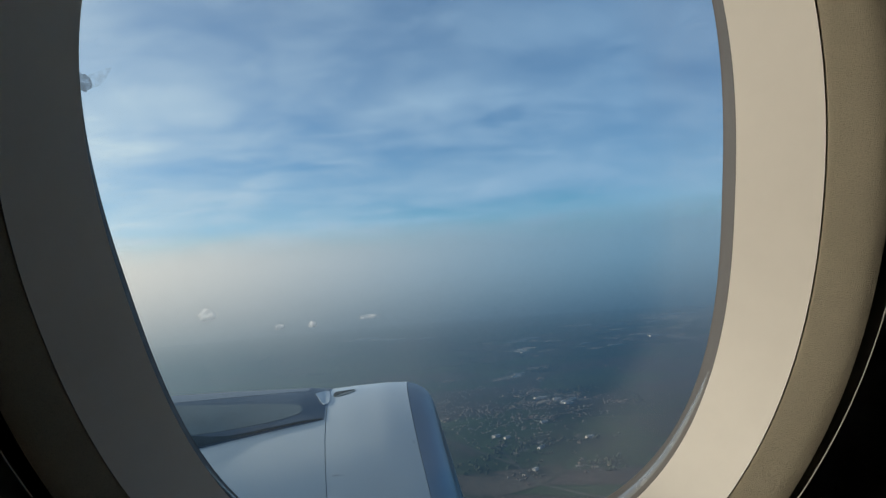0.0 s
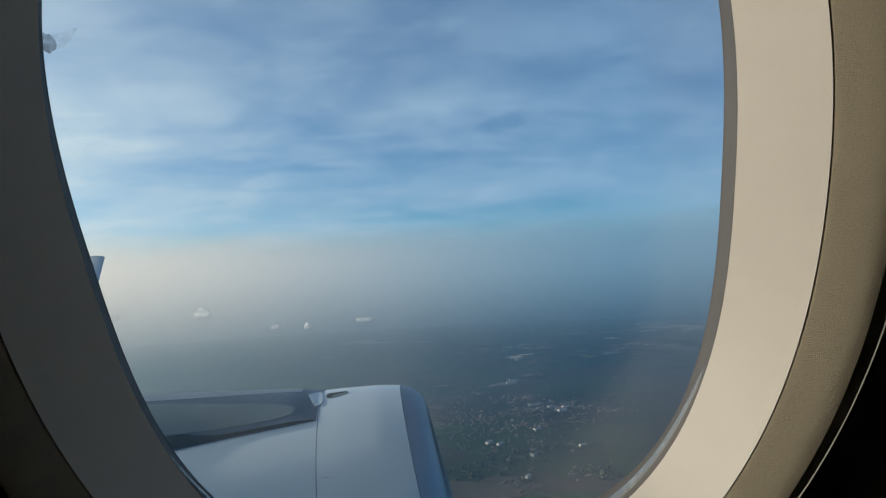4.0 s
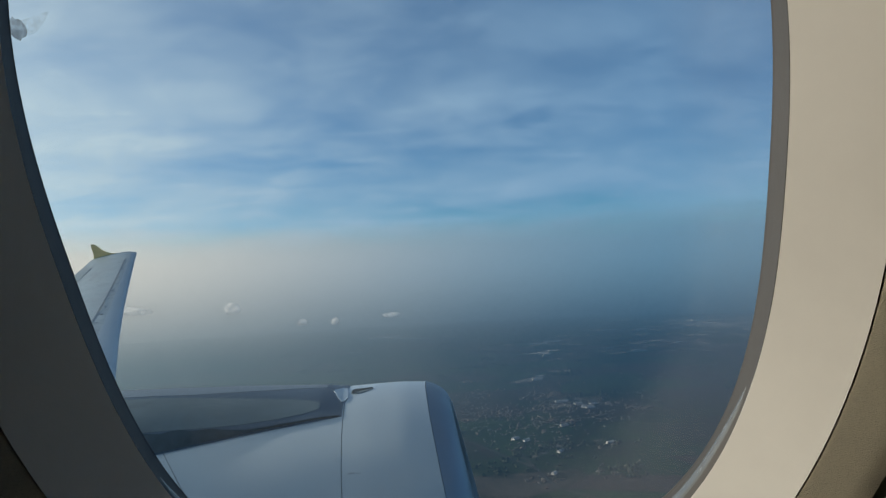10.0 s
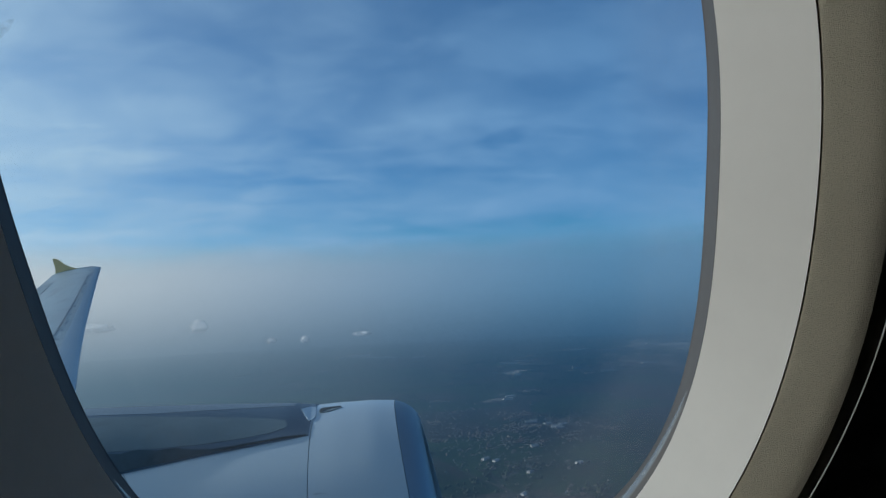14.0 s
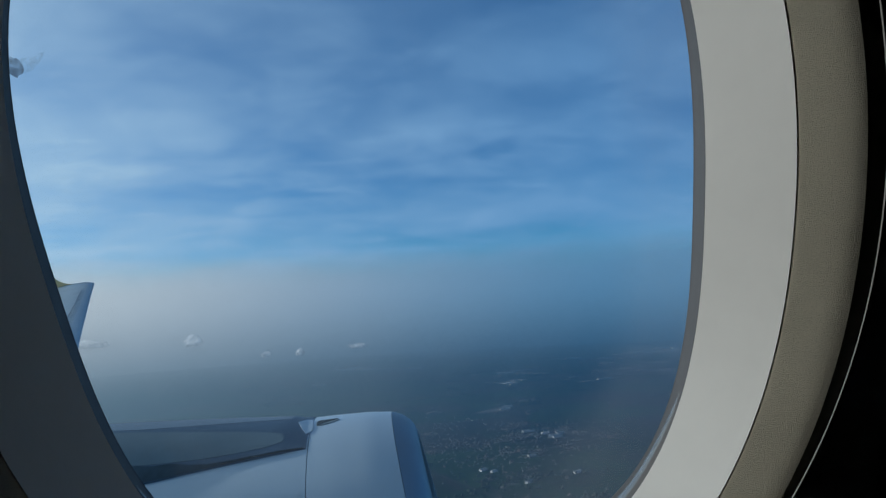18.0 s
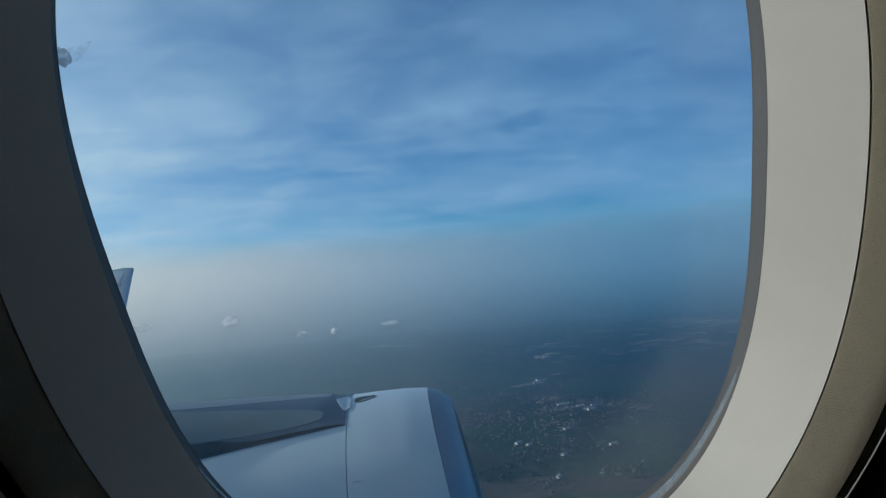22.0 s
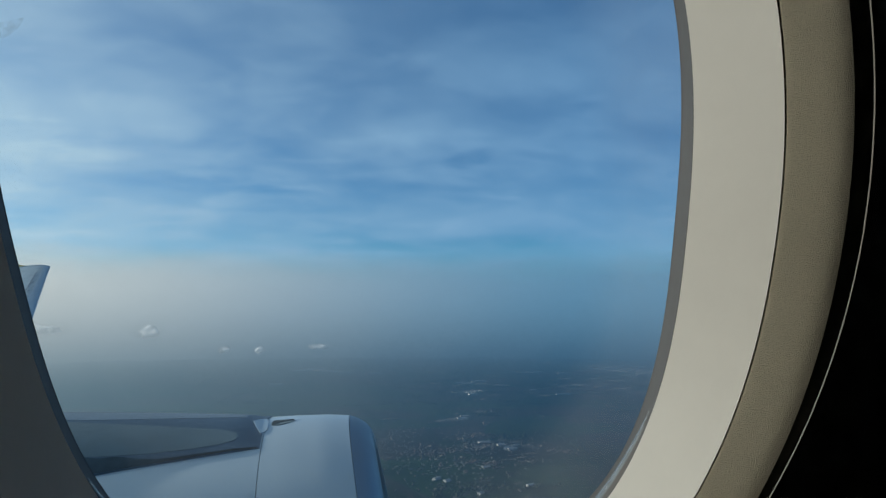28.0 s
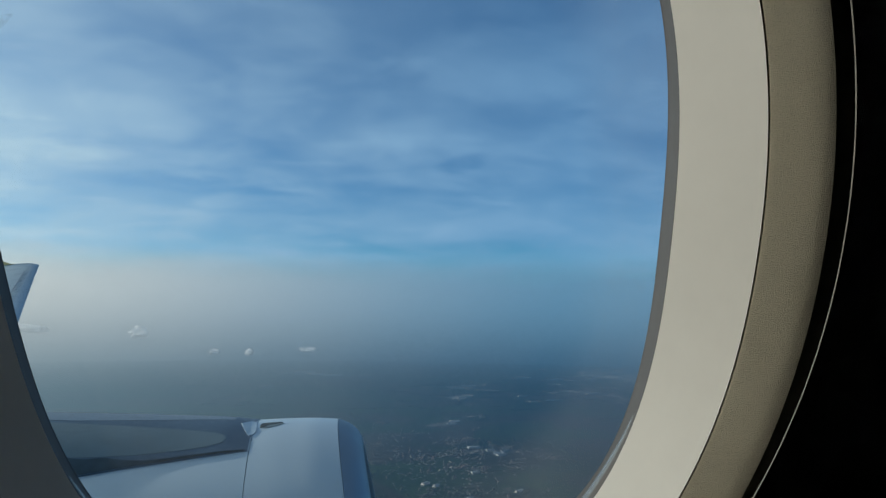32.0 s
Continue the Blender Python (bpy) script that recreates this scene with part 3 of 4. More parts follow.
STRIP = surface("pale_crown_paint", (0.15, 0.20, 0.245), 0.6, vary=0.15, grain=7, spots=(6.0, 0.60, (0.16, 0.18, 0.20), 0.5))
part("crown_strip", strip(span(-0.74, -3.4, 44), lambda x: -along(PANEL_TOP, x) - 0.04, lambda x: along(PANEL_TOP, x) * min(1.0, -0.1 + (-0.74 - x) * 1.2) - 0.030, 0.0012, 12, 0.006), STRIP, engine, "paler rounded strip along the pylon's crown")
for side in (1, -1):
    part("side_panel", strip(span(-0.745, -0.90, 18) + span(-0.93, -3.2, 40), (lambda x: side * along(PANEL_TOP, x)), (lambda x: side * along(PANEL_LOW, x)), 0.0016, 10, 0.006), PANEL, engine, "worn light grey access panel")
    part("heat_shield", strip(span(-0.63, -3.3, 54), (lambda x: side * (edge_in(x) * 0.995 - along(SHIELD, x) * (1 + 0.08 * math.sin(x * 31)))), (lambda x: side * edge_in(x) * 0.995), 0.003, 4, 0.006), SOOT, engine, "sooty dark heat shield edge")
# fairing nose and the cooling scoop on the inlet cowl
def cowl_patch(outline, grow, depth=0.006, follow=False):
    """A thin plate laid on the inlet cowl or, with follow, on the pylon; outline in metres along x and in radians round the nacelle."""
    bm = bmesh.new()
    lift = [grow + (crown(x, a) if follow else 0.0) for x, a in outline]
    up = [bm.verts.new(nacelle_point(x, a, radius(x) + h)) for (x, a), h in zip(outline, lift)]
    down = [bm.verts.new(nacelle_point(x, a, radius(x) + h - depth)) for (x, a), h in zip(outline, lift)]
    mid = [sum(q[i] for q in outline) / len(outline) for i in (0, 1)]
    peak = bm.verts.new(nacelle_point(*mid, radius(mid[0]) + grow + (crown(*mid) if follow else 0.0)))
    bm.faces.new(list(reversed(down)))
    for i in range(len(up)):
        j = (i + 1) % len(up)
        bm.faces.new((up[i], up[j], peak))
        bm.faces.new((up[i], down[i], down[j], up[j]))
    return bm


part("fairing_nose", cowl_patch([(-0.690, 0.01), (-0.640, -0.065), (-0.606, -0.055), (-0.592, 0.058), (-0.590, 0.116), (-0.602, 0.150), (-0.627, 0.168), (-0.655, 0.11)], 0.0046, 0.02, True), PAINT, engine, "white fairing nose", smooth=False)


def drop_shape(x0, x1, mid, half, count=28):
    """A teardrop on the cowl: blunt aft end, long point forward."""
    pts = []
    for i in range(count):
        t = 2 * math.pi * i / count
        u = 0.5 - 0.5 * math.cos(t)
        pts.append((x0 + (x1 - x0) * u ** 1.25, mid + half * math.sin(t) * (1 - u) ** 0.45 * 1.25 - 0.03 * u))
    return pts


part("cooling_outlet", cowl_patch(drop_shape(-0.578, -0.432, 0.018, 0.052), 0.004, 0.006), PANEL, engine, "grey teardrop cooling outlet", smooth=False)
part("outlet_mouth", cowl_patch(drop_shape(-0.572, -0.520, 0.022, 0.038), 0.007, 0.005), SOOT, engine, "black mouth of the cooling outlet", smooth=False)
part("outlet_rim", cowl_patch(drop_shape(-0.535, -0.440, 0.000, 0.016), 0.007, 0.005), SOOT, engine, "dark upper rim of the cooling outlet", smooth=False)

def cowl_line(points, half, grow=0.0006):
    """A thin joint line along a row of (x, angle) points on the cowl."""
    top, low = [], []
    for x, a in points:
        top.append([nacelle_point(x - half, a, radius(x) + grow), nacelle_point(x + half, a, radius(x) + grow)])
        low.append([nacelle_point(x + half, a, radius(x) - 0.004), nacelle_point(x - half, a, radius(x) - 0.004)])
    return loft([p + q for p, q in zip(top, low)], cap=True)


part("cowl_joint", cowl_line([(-1.66 + 0.23 * i / 14 * 1.35, 0.42 + 0.45 * i / 14) for i in range(15)], 0.0035), surface("dark_joint", (0.20, 0.23, 0.25), 0.7, vary=0.2), engine, "thin dark joint of the cowl door", smooth=False)
# small stencils and latches on the cowls
MARK = surface("dark_stencil", (0.30, 0.34, 0.37), 0.6, vary=0.2)
for name, x, a, dx, da in (("cowl_latch", -0.115, 0.56, 0.004, 0.012), ("cowl_latch", -0.555, 0.70, 0.020, 0.004), ("cowl_latch", -0.515, 0.705, 0.008, 0.003), ("cowl_latch", -0.64, 0.62, 0.004, 0.012)):
    part(name, cowl_patch([(x - dx, a - da), (x + dx, a - da), (x + dx, a + da), (x - dx, a + da)], 0.0015, 0.004), MARK, engine, smooth=False)

# ---- the wing ----
wing = thing("wing", "pale grey swept airliner wing bending upward", "aircraft wing", AIR)
LE = [(-0.9, -0.2, -1.88), (1.0, -1.0, -1.75), (3.0, -1.85, -1.62), (5.5, -2.92, -1.46), (7.0, -3.60, -1.36), (9.0, -4.45, -1.20), (11.0, -5.24, -0.94), (13.0, -5.96, -0.58), (14.6, -6.49, -0.19), (15.3, -6.71, -0.01), (15.42, -6.81, 0.015)]
TE_X = [-7.7, -7.6, -7.4, -7.2, -7.1, -7.2, -7.35, -7.55, -7.72, -7.80, -7.80]


def foil(le, te_x, twist=0.0):
    y, x, z = le
    chord = x - te_x
    pts = []
    xs = [0.0, 0.006, 0.02, 0.05, 0.1, 0.18, 0.3, 0.45, 0.6, 0.75, 0.9, 1.0]
    thick = 0.115
    half = [5 * thick * (0.2969 * math.sqrt(s) - 0.126 * s - 0.3516 * s * s + 0.2843 * s ** 3 - 0.1015 * s ** 4) for s in xs]
    for s, h in zip(xs, half):
        pts.append(Vector((x - s * chord, y, z + (h - 0.02 * s) * chord)))
    for s, h in reversed(list(zip(xs, half))[1:]):
        pts.append(Vector((x - s * chord, y, z + (-h * 0.8 - 0.004 - 0.02 * s) * chord)))
    return pts


def between(a, b, f):
    return tuple(p + (q - p) * f for p, q in zip(a, b))


sections = []
for i in range(len(LE) - 1):
    for f in (0, 0.5):
        sections.append(foil(between(LE[i], LE[i + 1], f), TE_X[i] + (TE_X[i + 1] - TE_X[i]) * f))
sections.append(foil(LE[-1], TE_X[-1]))
part("wing_box", loft(sections, cap=True), WINGP, wing, "pale grey wing skin")
slat = []
for sec in sections[6:-2]:
    pts = sec[:5]
    low = sec[-3:]
    ring = [p + Vector((0.012, 0, 0.004)) for p in low] + [p + Vector((0.012 if j == 0 else 0.006, 0, 0.007)) for j, p in enumerate(pts)]
    slat.append(ring)
part("slat", loft(slat, cap=True), surface("pale_slat_paint", (0.29, 0.35, 0.40), 0.4, vary=0.05, grain=4), wing, "lighter leading edge slat")
def wing_top(y, f, lift):
    """A point on the wing's upper skin at a span station and a share of the chord."""
    for (a, ta), (b, tb) in zip(zip(LE, TE_X), zip(LE[1:], TE_X[1:])):
        if a[0] <= y <= b[0]:
            q = (y - a[0]) / (b[0] - a[0])
            _, x, z = between(a, b, q)
            chord = x - (ta + (tb - ta) * q)
            h = 5 * 0.115 * (0.2969 * math.sqrt(f) - 0.126 * f - 0.3516 * f * f + 0.2843 * f ** 3 - 0.1015 * f ** 4)
            return Vector((x - f * chord, y, z + (h - 0.02 * f) * chord + lift))
    return Vector((0, y, 0))


def wing_plate(y0, y1, f0, f1):
    rings = []
    for i in range(9):
        y = y0 + (y1 - y0) * i / 8
        rings.append([wing_top(y, f0 + (f1 - f0) * j / 4, 0.006) for j in range(5)] + [wing_top(y, f0 + (f1 - f0) * j / 4, 0.002) for j in range(4, -1, -1)])
    return loft(rings, cap=True)


FLAPP = surface("worn_flap_paint", (0.15, 0.198, 0.235), 0.45, vary=0.14, grain=3, spots=(2.2, 0.55, (0.11, 0.13, 0.15), 0.6))
part("flap", wing_plate(1.2, 5.4, 0.80, 0.99), FLAPP, wing, "grey inboard flap")
part("flap", wing_plate(5.5, 11.2, 0.78, 0.99), FLAPP, wing, "grey outboard flap")
part("aileron", wing_plate(11.4, 14.5, 0.76, 0.985), FLAPP, wing, "grey aileron near the wing tip")
for i in range(5):
    part("spoiler", wing_plate(3.2 + 1.55 * i, 4.68 + 1.55 * i, 0.64, 0.765), FLAPP, wing)
DASH = surface("dark_wing_marks", (0.155, 0.20, 0.24), 0.6, vary=0.25, grain=6)
part("slat_joint", wing_plate(6.0, 14.7, 0.168, 0.178), DASH, wing, "dark joint behind the slat")
for i in range(11):
    part("slat_track_mark", wing_plate(8.6 + 0.58 * i, 8.68 + 0.58 * i + 0.05 * math.sin(i * 2.3), 0.128, 0.150 - 0.006 * math.cos(i * 1.7)), DASH, wing)
bm = bmesh.new()
bmesh.ops.create_uvsphere(bm, u_segments=14, v_segments=8, radius=1.0)
for v in bm.verts:
    v.co = Vector((-6.98 + v.co.x * 0.10, 15.36 + v.co.y * 0.05, 0.03 + v.co.z * 0.035))
part("tip_light", bm, DASH, wing, "dark lens of the tip light")
fence = bmesh.new()
outline = [(-6.92, 0.0), (-7.36, 0.08), (-7.46, 0.12), (-7.56, 0.19), (-7.64, 0.27), (-7.72, 0.345), (-7.80, 0.35), (-7.79, 0.25), (-7.77, 0.10), (-7.80, -0.1), (-7.92, -0.50), (-7.80, -0.52), (-7.34, -0.20)]
f0 = [fence.verts.new((x, 15.42, z)) for x, z in outline]
f1 = [fence.verts.new((x, 15.455, z)) for x, z in outline]
fence.faces.new(f0)
fence.faces.new(list(reversed(f1)))
for i in range(len(outline)):
    j = (i + 1) % len(outline)
    fence.faces.new((f0[i], f1[i], f1[j], f0[j]))
part("wingtip_fence", fence, YELLOW, wing, "yellow wingtip fence", smooth=False)

# ---- the country below ----
DROP = 330.0
NEAR = DROP / 420.0                  # plan distances below are drawn for a height of 420


def ground_material():
    m, k = material("farmland")
    co = k.scaled(k.add("ShaderNodeTexCoord").outputs["Object"], (1 / NEAR, 1 / NEAR, 1.0))
    warp = k.noise(co, 0.0022, 3.0, 0.5)
    cell = k.voronoi(k.scaled(co, (0.0036, 0.0064, 1.0), rot=(0, 0, 0.5)), 1.0, rand=0.9)
    sep = k.add("ShaderNodeSeparateColor")
    k.put(sep.inputs[0], cell.outputs["Color"])
    field = k.mix(sep.outputs[0], (0.018, 0.046, 0.020), (0.058, 0.104, 0.044))
    field = k.mix(k.ramp(sep.outputs[1], 0.66, 0.72), field, (0.088, 0.066, 0.060))
    field = k.mix(k.ramp(sep.outputs[2], 0.94, 0.96), field, (0.12, 0.100, 0.085))
    woods = k.noise(co, 0.0042, 6.0, 0.62, 0.3)
    fine = k.noise(co, 0.06, 4.0, 0.65)
    field = k.mix(k.ramp(woods, 0.52, 0.62, 0.0, 0.8), field, k.mix(fine, (0.012, 0.024, 0.012), (0.035, 0.05, 0.022)))
    field = k.mix(k.ramp(fine, 0.35, 0.70, 0.0, 0.6), field, (0.024, 0.030, 0.020))
    edge = k.voronoi(k.scaled(co, (0.0036, 0.0064, 1.0), rot=(0, 0, 0.5)), 1.0, "DISTANCE_TO_EDGE", 0.9)
    field = k.mix(k.ramp(edge.outputs["Distance"], 0.0, 0.035, 0.8, 0.0), field, (0.022, 0.034, 0.018))
    brown = k.noise(co, 0.0016, 3.0, 0.55)
    field = k.mix(k.ramp(brown, 0.48, 0.62, 0.0, 0.65), field, (0.062, 0.046, 0.040))
    # bare plots, tracks and farmyards strewn over the settled parts
    plots = k.noise(co, 0.045, 5.0, 0.68, 0.8)
    field = k.mix(k.math("MULTIPLY", k.ramp(plots, 0.56, 0.66, 0.0, 0.75), k.ramp(brown, 0.42, 0.54, 0.25, 1.0)), field, (0.21, 0.175, 0.150))
    b = k.add("ShaderNodeBsdfPrincipled")
    k.put(b.inputs["Base Color"], field)
    b.inputs["Roughness"].default_value = 0.95
    b.inputs["Specular IOR Level"].default_value = 0.1
    o = k.add("ShaderNodeOutputMaterial")
    k.put(o.inputs[0], b.outputs[0])
    return m


discs = []
for r in (300, 600, 900, 1200, 1600, 2000, 2500, 3000, 3600, 4200, 4860):
    discs.append([Vector((r * math.cos(2 * math.pi * i / 96), r * math.sin(2 * math.pi * i / 96), -DROP)) for i in range(96)])
gbm = loft(discs)
gbm.faces.new([v for v in gbm.verts][:96])
ground = part("ground", gbm, ground_material(), smooth=False)
tagged(ground, "hazy farmland of green and brown fields far below", "ground", kind="structure")


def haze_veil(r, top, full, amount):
    """A glowing, part-clear ring standing on the ground that paints haze over what lies behind, thin at its foot."""
    m, k = material("glowing_haze")
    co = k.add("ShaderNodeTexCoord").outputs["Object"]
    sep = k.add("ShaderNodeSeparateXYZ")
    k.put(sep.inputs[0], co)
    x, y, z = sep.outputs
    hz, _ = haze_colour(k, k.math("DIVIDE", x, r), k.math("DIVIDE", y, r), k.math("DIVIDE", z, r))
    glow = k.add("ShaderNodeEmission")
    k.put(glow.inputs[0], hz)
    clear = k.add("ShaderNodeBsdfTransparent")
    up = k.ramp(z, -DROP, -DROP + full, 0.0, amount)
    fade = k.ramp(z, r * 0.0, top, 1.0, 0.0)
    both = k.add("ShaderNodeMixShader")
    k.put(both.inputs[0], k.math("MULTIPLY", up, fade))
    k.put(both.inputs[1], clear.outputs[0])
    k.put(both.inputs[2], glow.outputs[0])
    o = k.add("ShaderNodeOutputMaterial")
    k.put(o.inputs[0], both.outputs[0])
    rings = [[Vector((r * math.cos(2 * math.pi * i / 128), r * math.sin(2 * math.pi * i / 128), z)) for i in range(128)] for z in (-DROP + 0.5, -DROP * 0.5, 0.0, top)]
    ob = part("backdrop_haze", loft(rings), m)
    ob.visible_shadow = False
    tagged(ob, "glowing see-through ring painted as pale blue-grey haze over the country", "haze", kind="structure")


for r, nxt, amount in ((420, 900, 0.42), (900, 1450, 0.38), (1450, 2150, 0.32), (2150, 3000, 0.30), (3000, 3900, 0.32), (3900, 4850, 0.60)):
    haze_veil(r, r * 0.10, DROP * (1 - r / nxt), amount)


# ---- towns, sheds, roads and small clouds ----


def house_material():
    m, k = material("far_houses")
    rnd = k.add("ShaderNodeNewGeometry").outputs["Random Per Island"]
    wall = k.mix(k.ramp(rnd, 0.0, 1.0, smooth=False), (0.10, 0.082, 0.068), (0.19, 0.17, 0.15))
    wall = k.mix(k.ramp(rnd, 0.35, 0.36), (0.12, 0.075, 0.06), wall)
    wall = k.mix(k.ramp(rnd, 0.86, 0.87), wall, (0.30, 0.285, 0.27))
    b = k.add("ShaderNodeBsdfPrincipled")
    k.put(b.inputs["Base Color"], wall)
    b.inputs["Roughness"].default_value = 0.8
    o = k.add("ShaderNodeOutputMaterial")
    k.put(o.inputs[0], b.outputs[0])
    return m


HOUSES = house_material()
SHED = surface("white_shed_sheeting", (0.62, 0.61, 0.59), 0.6, vary=0.05, grain=0.2)
SHEDROOF = surface("pale_shed_roof", (0.54, 0.55, 0.56), 0.5, vary=0.10, grain=0.15)
TRACK = surface("pale_dirt_road", (0.085, 0.080, 0.072), 0.9, vary=0.15, grain=0.05)
CROWN = surface("dark_tree_crowns", (0.028, 0.042, 0.020), 0.95, vary=0.35, grain=0.05)


def gabled(verts, faces, x, y, length, width, height, turn):
    c, s = math.cos(turn), math.sin(turn)
    base = len(verts)
    roof = height * 1.45
    for px, py, pz in ((-1, -1, 0), (1, -1, 0), (1, 1, 0), (-1, 1, 0), (-1, -1, height), (1, -1, height), (1, 1, height), (-1, 1, height), (-1, 0, roof), (1, 0, roof)):
        u, v = px * length / 2, py * width / 2
        verts.append((x + u * c - v * s, y + u * s + v * c, pz - DROP))
    for f in ((0, 1, 5, 4), (2, 3, 7, 6), (1, 2, 6, 9, 5), (3, 0, 4, 8, 7), (4, 5, 9, 8), (6, 7, 8, 9)):
        faces.append([base + i for i in f])


def stuff(name, verts, faces, mat, label, category):
    me = bpy.data.meshes.new(name)
    me.from_pydata([(x * NEAR, y * NEAR, (z + DROP) * NEAR - DROP) for x, y, z in verts], [], faces)
    me.materials.append(mat)
    return tagged(new(name, me), label, category, kind="stuff")


rng = random.Random(7)
for name, cx, cy, sx, sy, count, label in (
        ("town_houses", 300, 1950, 190, 240, 1300, "far town of brown and white houses in haze"),
        ("village_houses", 270, 1430, 130, 120, 170, "scattered pale village houses among fields"),
        ("suburb_houses", 1900, 4300, 520, 420, 1500, "hazy suburb of pale houses and blocks"),
        ("hamlet_houses", 700, 2700, 260, 300, 90, "scattered farmhouses in open country"),
        ("roadside_houses", -500, 2500, 500, 700, 110, "sparse farms in the haze")):
    verts, faces = [], []
    grid = rng.uniform(0, 1.5)
    cores = [(rng.gauss(cx, sx), rng.gauss(cy, sy), rng.uniform(0.05, 0.34)) for q in range(max(5, min(26, count // 22)))]
    for i in range(count):
        px, py, tight = rng.choice(cores)
        big = rng.random() < 0.07
        gabled(verts, faces, rng.gauss(px, sx * tight), rng.gauss(py, sy * tight), rng.uniform(3.2, 5.2) * (2.2 if big else 1), rng.uniform(3.0, 4.4) * (1.6 if big else 1), rng.uniform(1.6, 2.8), grid + rng.choice((0, math.pi / 2)) + rng.gauss(0, 0.12))
    stuff(name, verts, faces, HOUSES, label, "houses")

first = None
for x, y, length, width, turn in ((445, 2088, 62, 24, 0.2), (490, 2045, 38, 22, 0.2), (505, 1990, 50, 20, 0.25), (476, 2619, 60, 26, 0.1), (455, 2560, 60, 26, 0.1), (806, 3945, 140, 30, -0.1),
                                  (1445, 3557, 95, 36, 0.3), (1530, 4440, 140, 45, 0.1), (1784, 4400, 120, 40, 0.0), (1326, 4520, 170, 40, -0.1), (1121, 3278, 120, 28, 0.1), (228, 1651, 34, 17, 0.7),
                                  (252, 1628, 30, 15, 0.7), (493, 1990, 40, 18, 1.2), (448, 1560, 32, 16, 0.5), (264, 1347, 24, 12, 0.9), (314, 1510, 30, 14, 0.8), (700, 3850, 160, 30, -0.15), (640, 3300, 70, 26, 0.4),
                                  (1010, 3460, 80, 26, 0.2), (-39, 4650, 200, 40, 0.0), (190, 4560, 150, 36, 0.0), (-420, 3900, 120, 30, 0.1), (380, 1760, 34, 16, 0.3),
                                  (-250, 4905, 230, 60, 0.05), (-330, 4800, 180, 50, 0.05), (-150, 4720, 150, 44, 0.1), (510, 1975, 46, 20, 0.3), (535, 2030, 40, 18, 0.3), (2180, 4930, 190, 50, 0.1), (2260, 4820, 150, 46, 0.0), (1960, 4700, 150, 40, 0.2)):
    if first is None:
        first = thing("shed", "long white industrial shed with a pale roof", "shed", Matrix.Translation((x * NEAR, y * NEAR, -DROP)) @ Matrix.Rotation(turn, 4, "Z"), group="industrial sheds")
        body = bmesh.new()
        block(body, -0.5, 0.5, -0.5, 0.5, 0.0, 0.8)
        part("walls", body, SHED, first, smooth=False)
        cap = bmesh.new()
        pts = [(-0.51, -0.52, 0.80), (-0.51, 0.0, 1.0), (-0.51, 0.52, 0.80), (0.51, -0.52, 0.80), (0.51, 0.0, 1.0), (0.51, 0.52, 0.80)]
        vs = [cap.verts.new(p) for p in pts]
        for f in ((0, 1, 2), (3, 5, 4), (0, 3, 4, 1), (1, 4, 5, 2), (0, 2, 5, 3)):
            cap.faces.new([vs[i] for i in f])
        part("roof", cap, SHEDROOF, first, "pale metal roof", smooth=False)
        first.scale = (length * 0.52, width * 0.48, 4.0 + length * 0.03)
        continue
    made = copy_thing(first, Matrix.Translation((x * NEAR, y * NEAR, -DROP)) @ Matrix.Rotation(turn, 4, "Z"))
    made.scale = (length * 0.52, width * 0.48, 4.0 + length * 0.03)

# pale yards and car parks round the sheds
for name, colour, label, plots in (
        ("paved_yards", (0.24, 0.21, 0.185), "pale paved yards among the sheds", ((1300, 3400, 330, 40, 58), (470, 2040, 60, 8, 26), (470, 2590, 70, 8, 36), (760, 3850, 160, 14, 60), (280, 1560, 90, 5, 16))),
        ("concrete_yards", (0.58, 0.53, 0.47), "bright concrete yards of a far suburb", ((2120, 4700, 300, 46, 85), (1800, 4050, 240, 18, 60), (-270, 4850, 70, 10, 60), (620, 3450, 60, 6, 60)))):
    verts, faces = [], []
    for cx, cy, spread, count, size in plots:
        for i in range(count):
            x, y, turn = rng.gauss(cx, spread), rng.gauss(cy, spread * 0.8), rng.gauss(0.2, 0.25)
            a, b, h = rng.uniform(0.3, 1.0) * size, rng.uniform(0.2, 0.6) * size, 0.25 + 0.01 * i
            o, c, t = len(verts), math.cos(turn), math.sin(turn)
            for z in (-0.3, h):
                for u, v in ((-a, -b), (a, -b), (a, b), (-a, b)):
                    verts.append((x + (u * c - v * t) * rng.uniform(0.8, 1.1), y + (u * t + v * c), z - DROP))
            faces += [(o + 4, o + 5, o + 6, o + 7), (o, o + 1, o + 5, o + 4), (o + 1, o + 2, o + 6, o + 5), (o + 2, o + 3, o + 7, o + 6), (o + 3, o, o + 4, o + 7)]
    stuff(name, verts, faces, surface(name + "_paving", colour, 0.9, vary=0.3, grain=0.08), label, "yards")

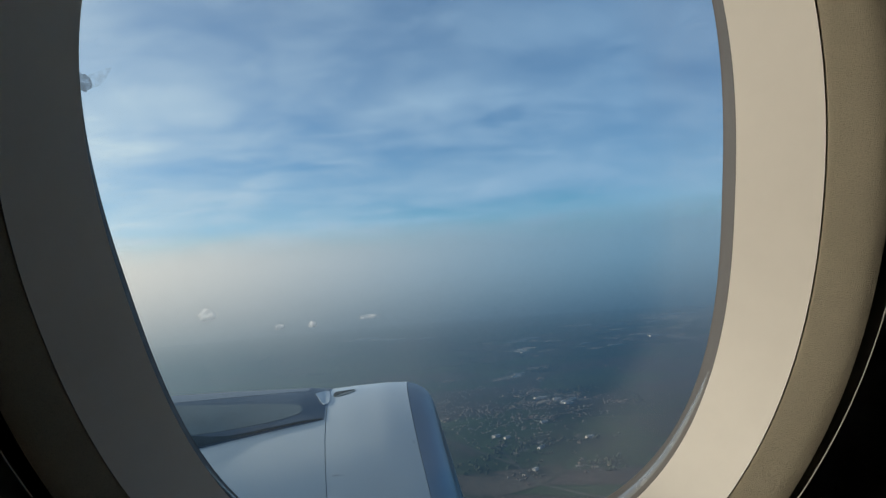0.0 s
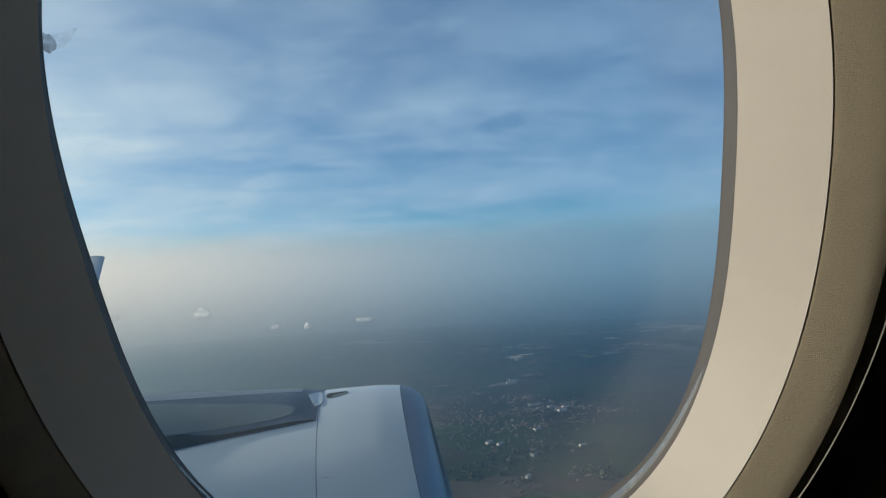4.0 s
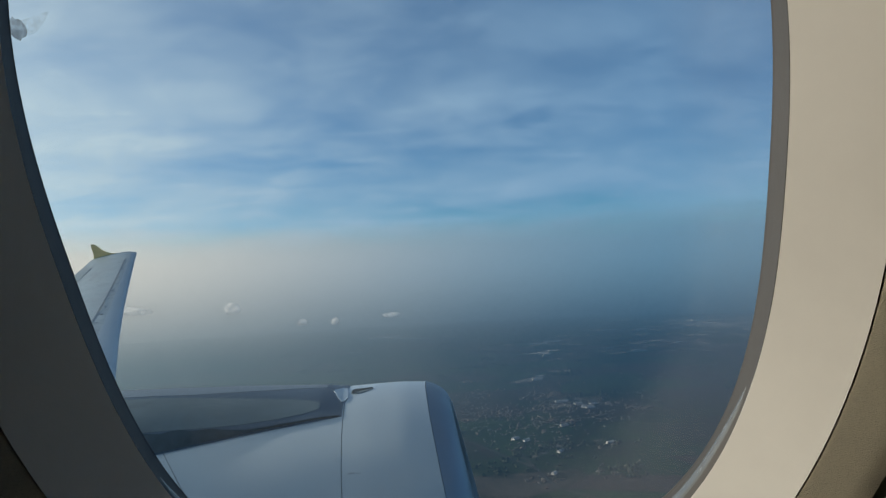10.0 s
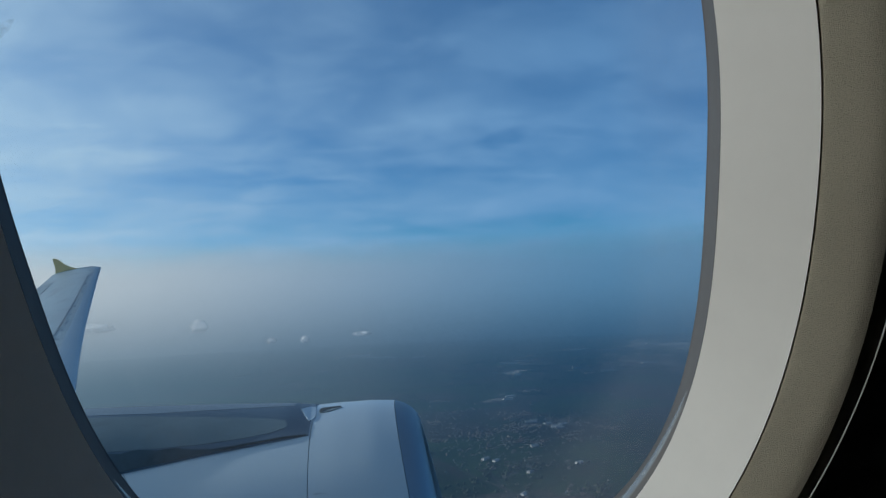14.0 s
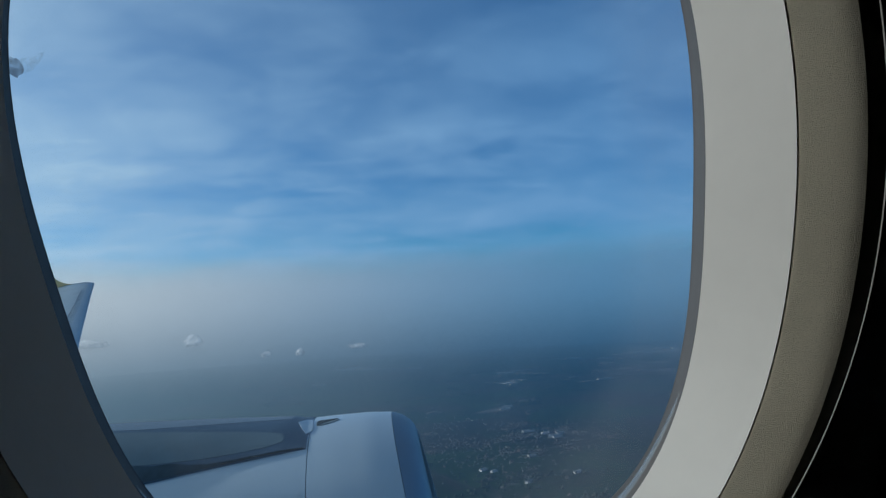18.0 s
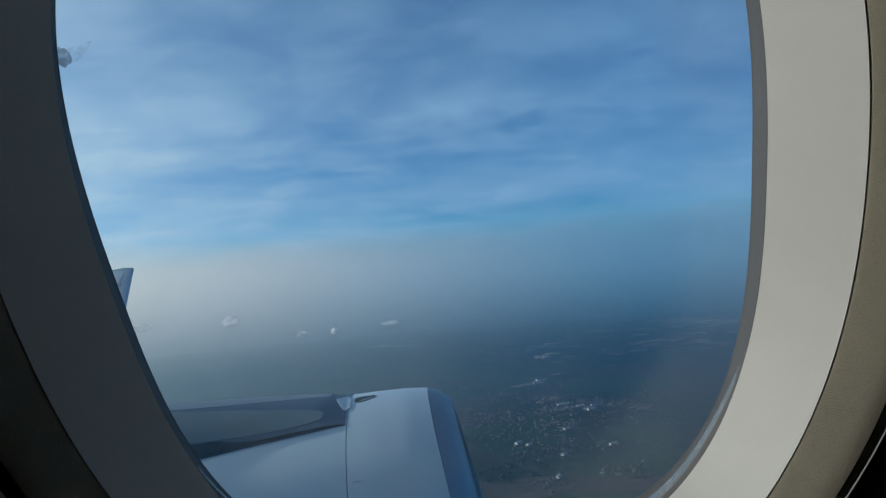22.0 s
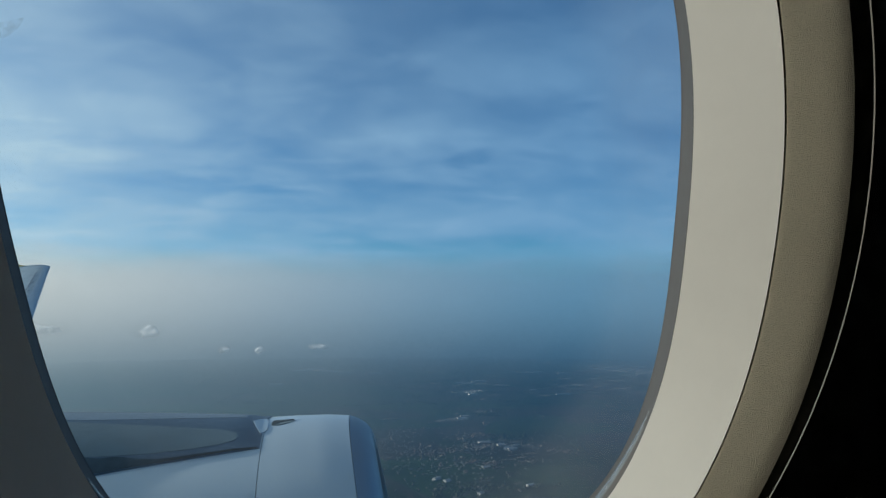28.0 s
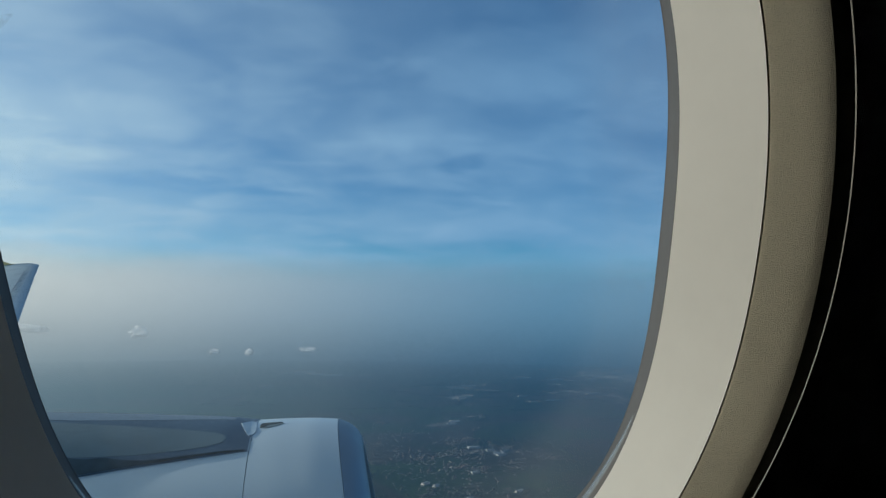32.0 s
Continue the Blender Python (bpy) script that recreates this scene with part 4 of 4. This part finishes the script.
# roads: thin raised strips
verts, faces = [], []
for line, half in (([(215, 1560), (232, 1400), (250, 1261), (330, 1166), (480, 1080), (700, 1010)], 3.0), ([(232, 1400), (180, 1500), (90, 1700), (60, 2000), (160, 2500), (300, 3200), (500, 4200)], 3.5),
                   ([(60, 2000), (300, 1930), (560, 1960), (900, 2200), (1400, 2700), (2200, 3300)], 4.0), ([(-900, 2200), (-400, 2300), (60, 2000)], 4.0), ([(1400, 2700), (1500, 3650), (1600, 4500)], 5.0)):
    side = []
    for i, (x, y) in enumerate(line):
        x0, y0 = line[max(0, i - 1)]
        x1, y1 = line[min(len(line) - 1, i + 1)]
        t = Vector((x1 - x0, y1 - y0)).normalized()
        side.append(((x - t.y * half, y + t.x * half), (x + t.y * half, y - t.x * half)))
    base = len(verts)
    for a, b in side:
        verts += [(*a, -DROP + 0.6), (*b, -DROP + 0.6)]
    for i in range(len(side) - 1):
        o = base + 2 * i
        faces.append((o, o + 1, o + 3, o + 2))
stuff("road", verts, faces, TRACK, "pale country roads between the fields", "road")["kind"] = "structure"

# woods: clumps of crowns
verts, faces = [], []
copses = [(rng.uniform(-900, 1800), rng.uniform(1000, 4200), rng.uniform(20, 90), rng.uniform(8, 30), rng.uniform(0, 3.1)) for i in range(90)]
for i in range(2400):
    cx, cy, la, lb, turn = copses[int(rng.random() ** 1.3 * 90)]
    u, v = rng.gauss(0, la), rng.gauss(0, lb)
    x, y = cx + u * math.cos(turn) - v * math.sin(turn), cy + u * math.sin(turn) + v * math.cos(turn)
    r, h = rng.uniform(3.5, 7.5), rng.uniform(5, 10)
    base = len(verts)
    for j in range(6):
        t = 2 * math.pi * j / 6 + rng.uniform(-0.3, 0.3)
        q = r * rng.uniform(0.7, 1.2)
        verts.append((x + q * math.cos(t), y + q * math.sin(t), -DROP + h * rng.uniform(0.2, 0.5)))
    verts += [(x, y, -DROP + h), (x, y, -DROP - 0.5)]
    for j in range(6):
        faces += [(base + j, base + (j + 1) % 6, base + 6), (base + (j + 1) % 6, base + j, base + 7)]
stuff("woodland", verts, faces, CROWN, "dark clumps of woodland between the fields", "woods")


def cloud_material(wide, high):
    m, k = material("cumulus")
    b = k.add("ShaderNodeBsdfPrincipled")
    b.inputs["Base Color"].default_value, b.inputs["Roughness"].default_value = (0.95, 0.95, 0.95, 1), 1.0
    b.inputs["Subsurface Weight"].default_value = 0.0
    soft = k.add("ShaderNodeBsdfTranslucent")
    soft.inputs[0].default_value = (0.95, 0.95, 0.95, 1)
    both = k.add("ShaderNodeMixShader")
    both.inputs[0].default_value = 0.8
    k.put(both.inputs[1], b.outputs[0])
    k.put(both.inputs[2], soft.outputs[0])
    clear = k.add("ShaderNodeBsdfTransparent")
    co = k.add("ShaderNodeTexCoord").outputs["Object"]
    thin = k.add("ShaderNodeMixShader")
    sep = k.add("ShaderNodeSeparateXYZ")
    k.put(sep.inputs[0], co)
    off = [k.math("POWER", k.math("DIVIDE", sep.outputs[i], size), 2.0) for i, size in ((0, wide), (2, high))]
    thick = k.math("SUBTRACT", 1.25, k.math("ADD", off[0], off[1]))
    rim = k.ramp(thick, 0.10, 0.75)
    thick = k.math("ADD", thick, k.math("MULTIPLY", k.math("SUBTRACT", k.noise(co, 0.045, 5.0, 0.62), 0.5), 2.6))
    k.put(thin.inputs[0], k.math("MULTIPLY", k.math("MULTIPLY", k.ramp(thick, 0.10, 1.55, 0.0, 0.8), rim), k.ramp(sep.outputs[1], -2.0, 2.0)))
    k.put(thin.inputs[1], clear.outputs[0])
    k.put(thin.inputs[2], both.outputs[0])
    o = k.add("ShaderNodeOutputMaterial")
    k.put(o.inputs[0], thin.outputs[0])
    return m


for x, y, z, w, h in ((-800, 2700, -80, 46, 36), (-1180, 2600, -68, 120, 26), (-520, 2800, -158, 30, 20), (-380, 2820, -161, 24, 24), (-130, 2850, -148, 56, 18)):
    bm = bmesh.new()
    bmesh.ops.create_icosphere(bm, subdivisions=4, radius=1.0)
    shift = Vector((x, y, z)) * 0.01
    for v in bm.verts:
        n = v.co.copy()
        lump = 1.15 + 0.30 * noise.noise(n * 1.6 + shift)
        v.co = Vector((n.x * w * lump, n.y * h * 1.3 * lump, n.z * h * lump * (1.0 if n.z > 0 else 0.9)))
    ob = part("cloud", bm, cloud_material(w * 1.05, h * 0.95))
    ob.visible_shadow = False
    ob.location = (x * 0.44, y * 0.44, z * 0.44)
    ob.scale = (0.44, 0.44, 0.44)
    tagged(ob, "small white fair-weather cloud drifting below", "cloud", group="small low clouds")
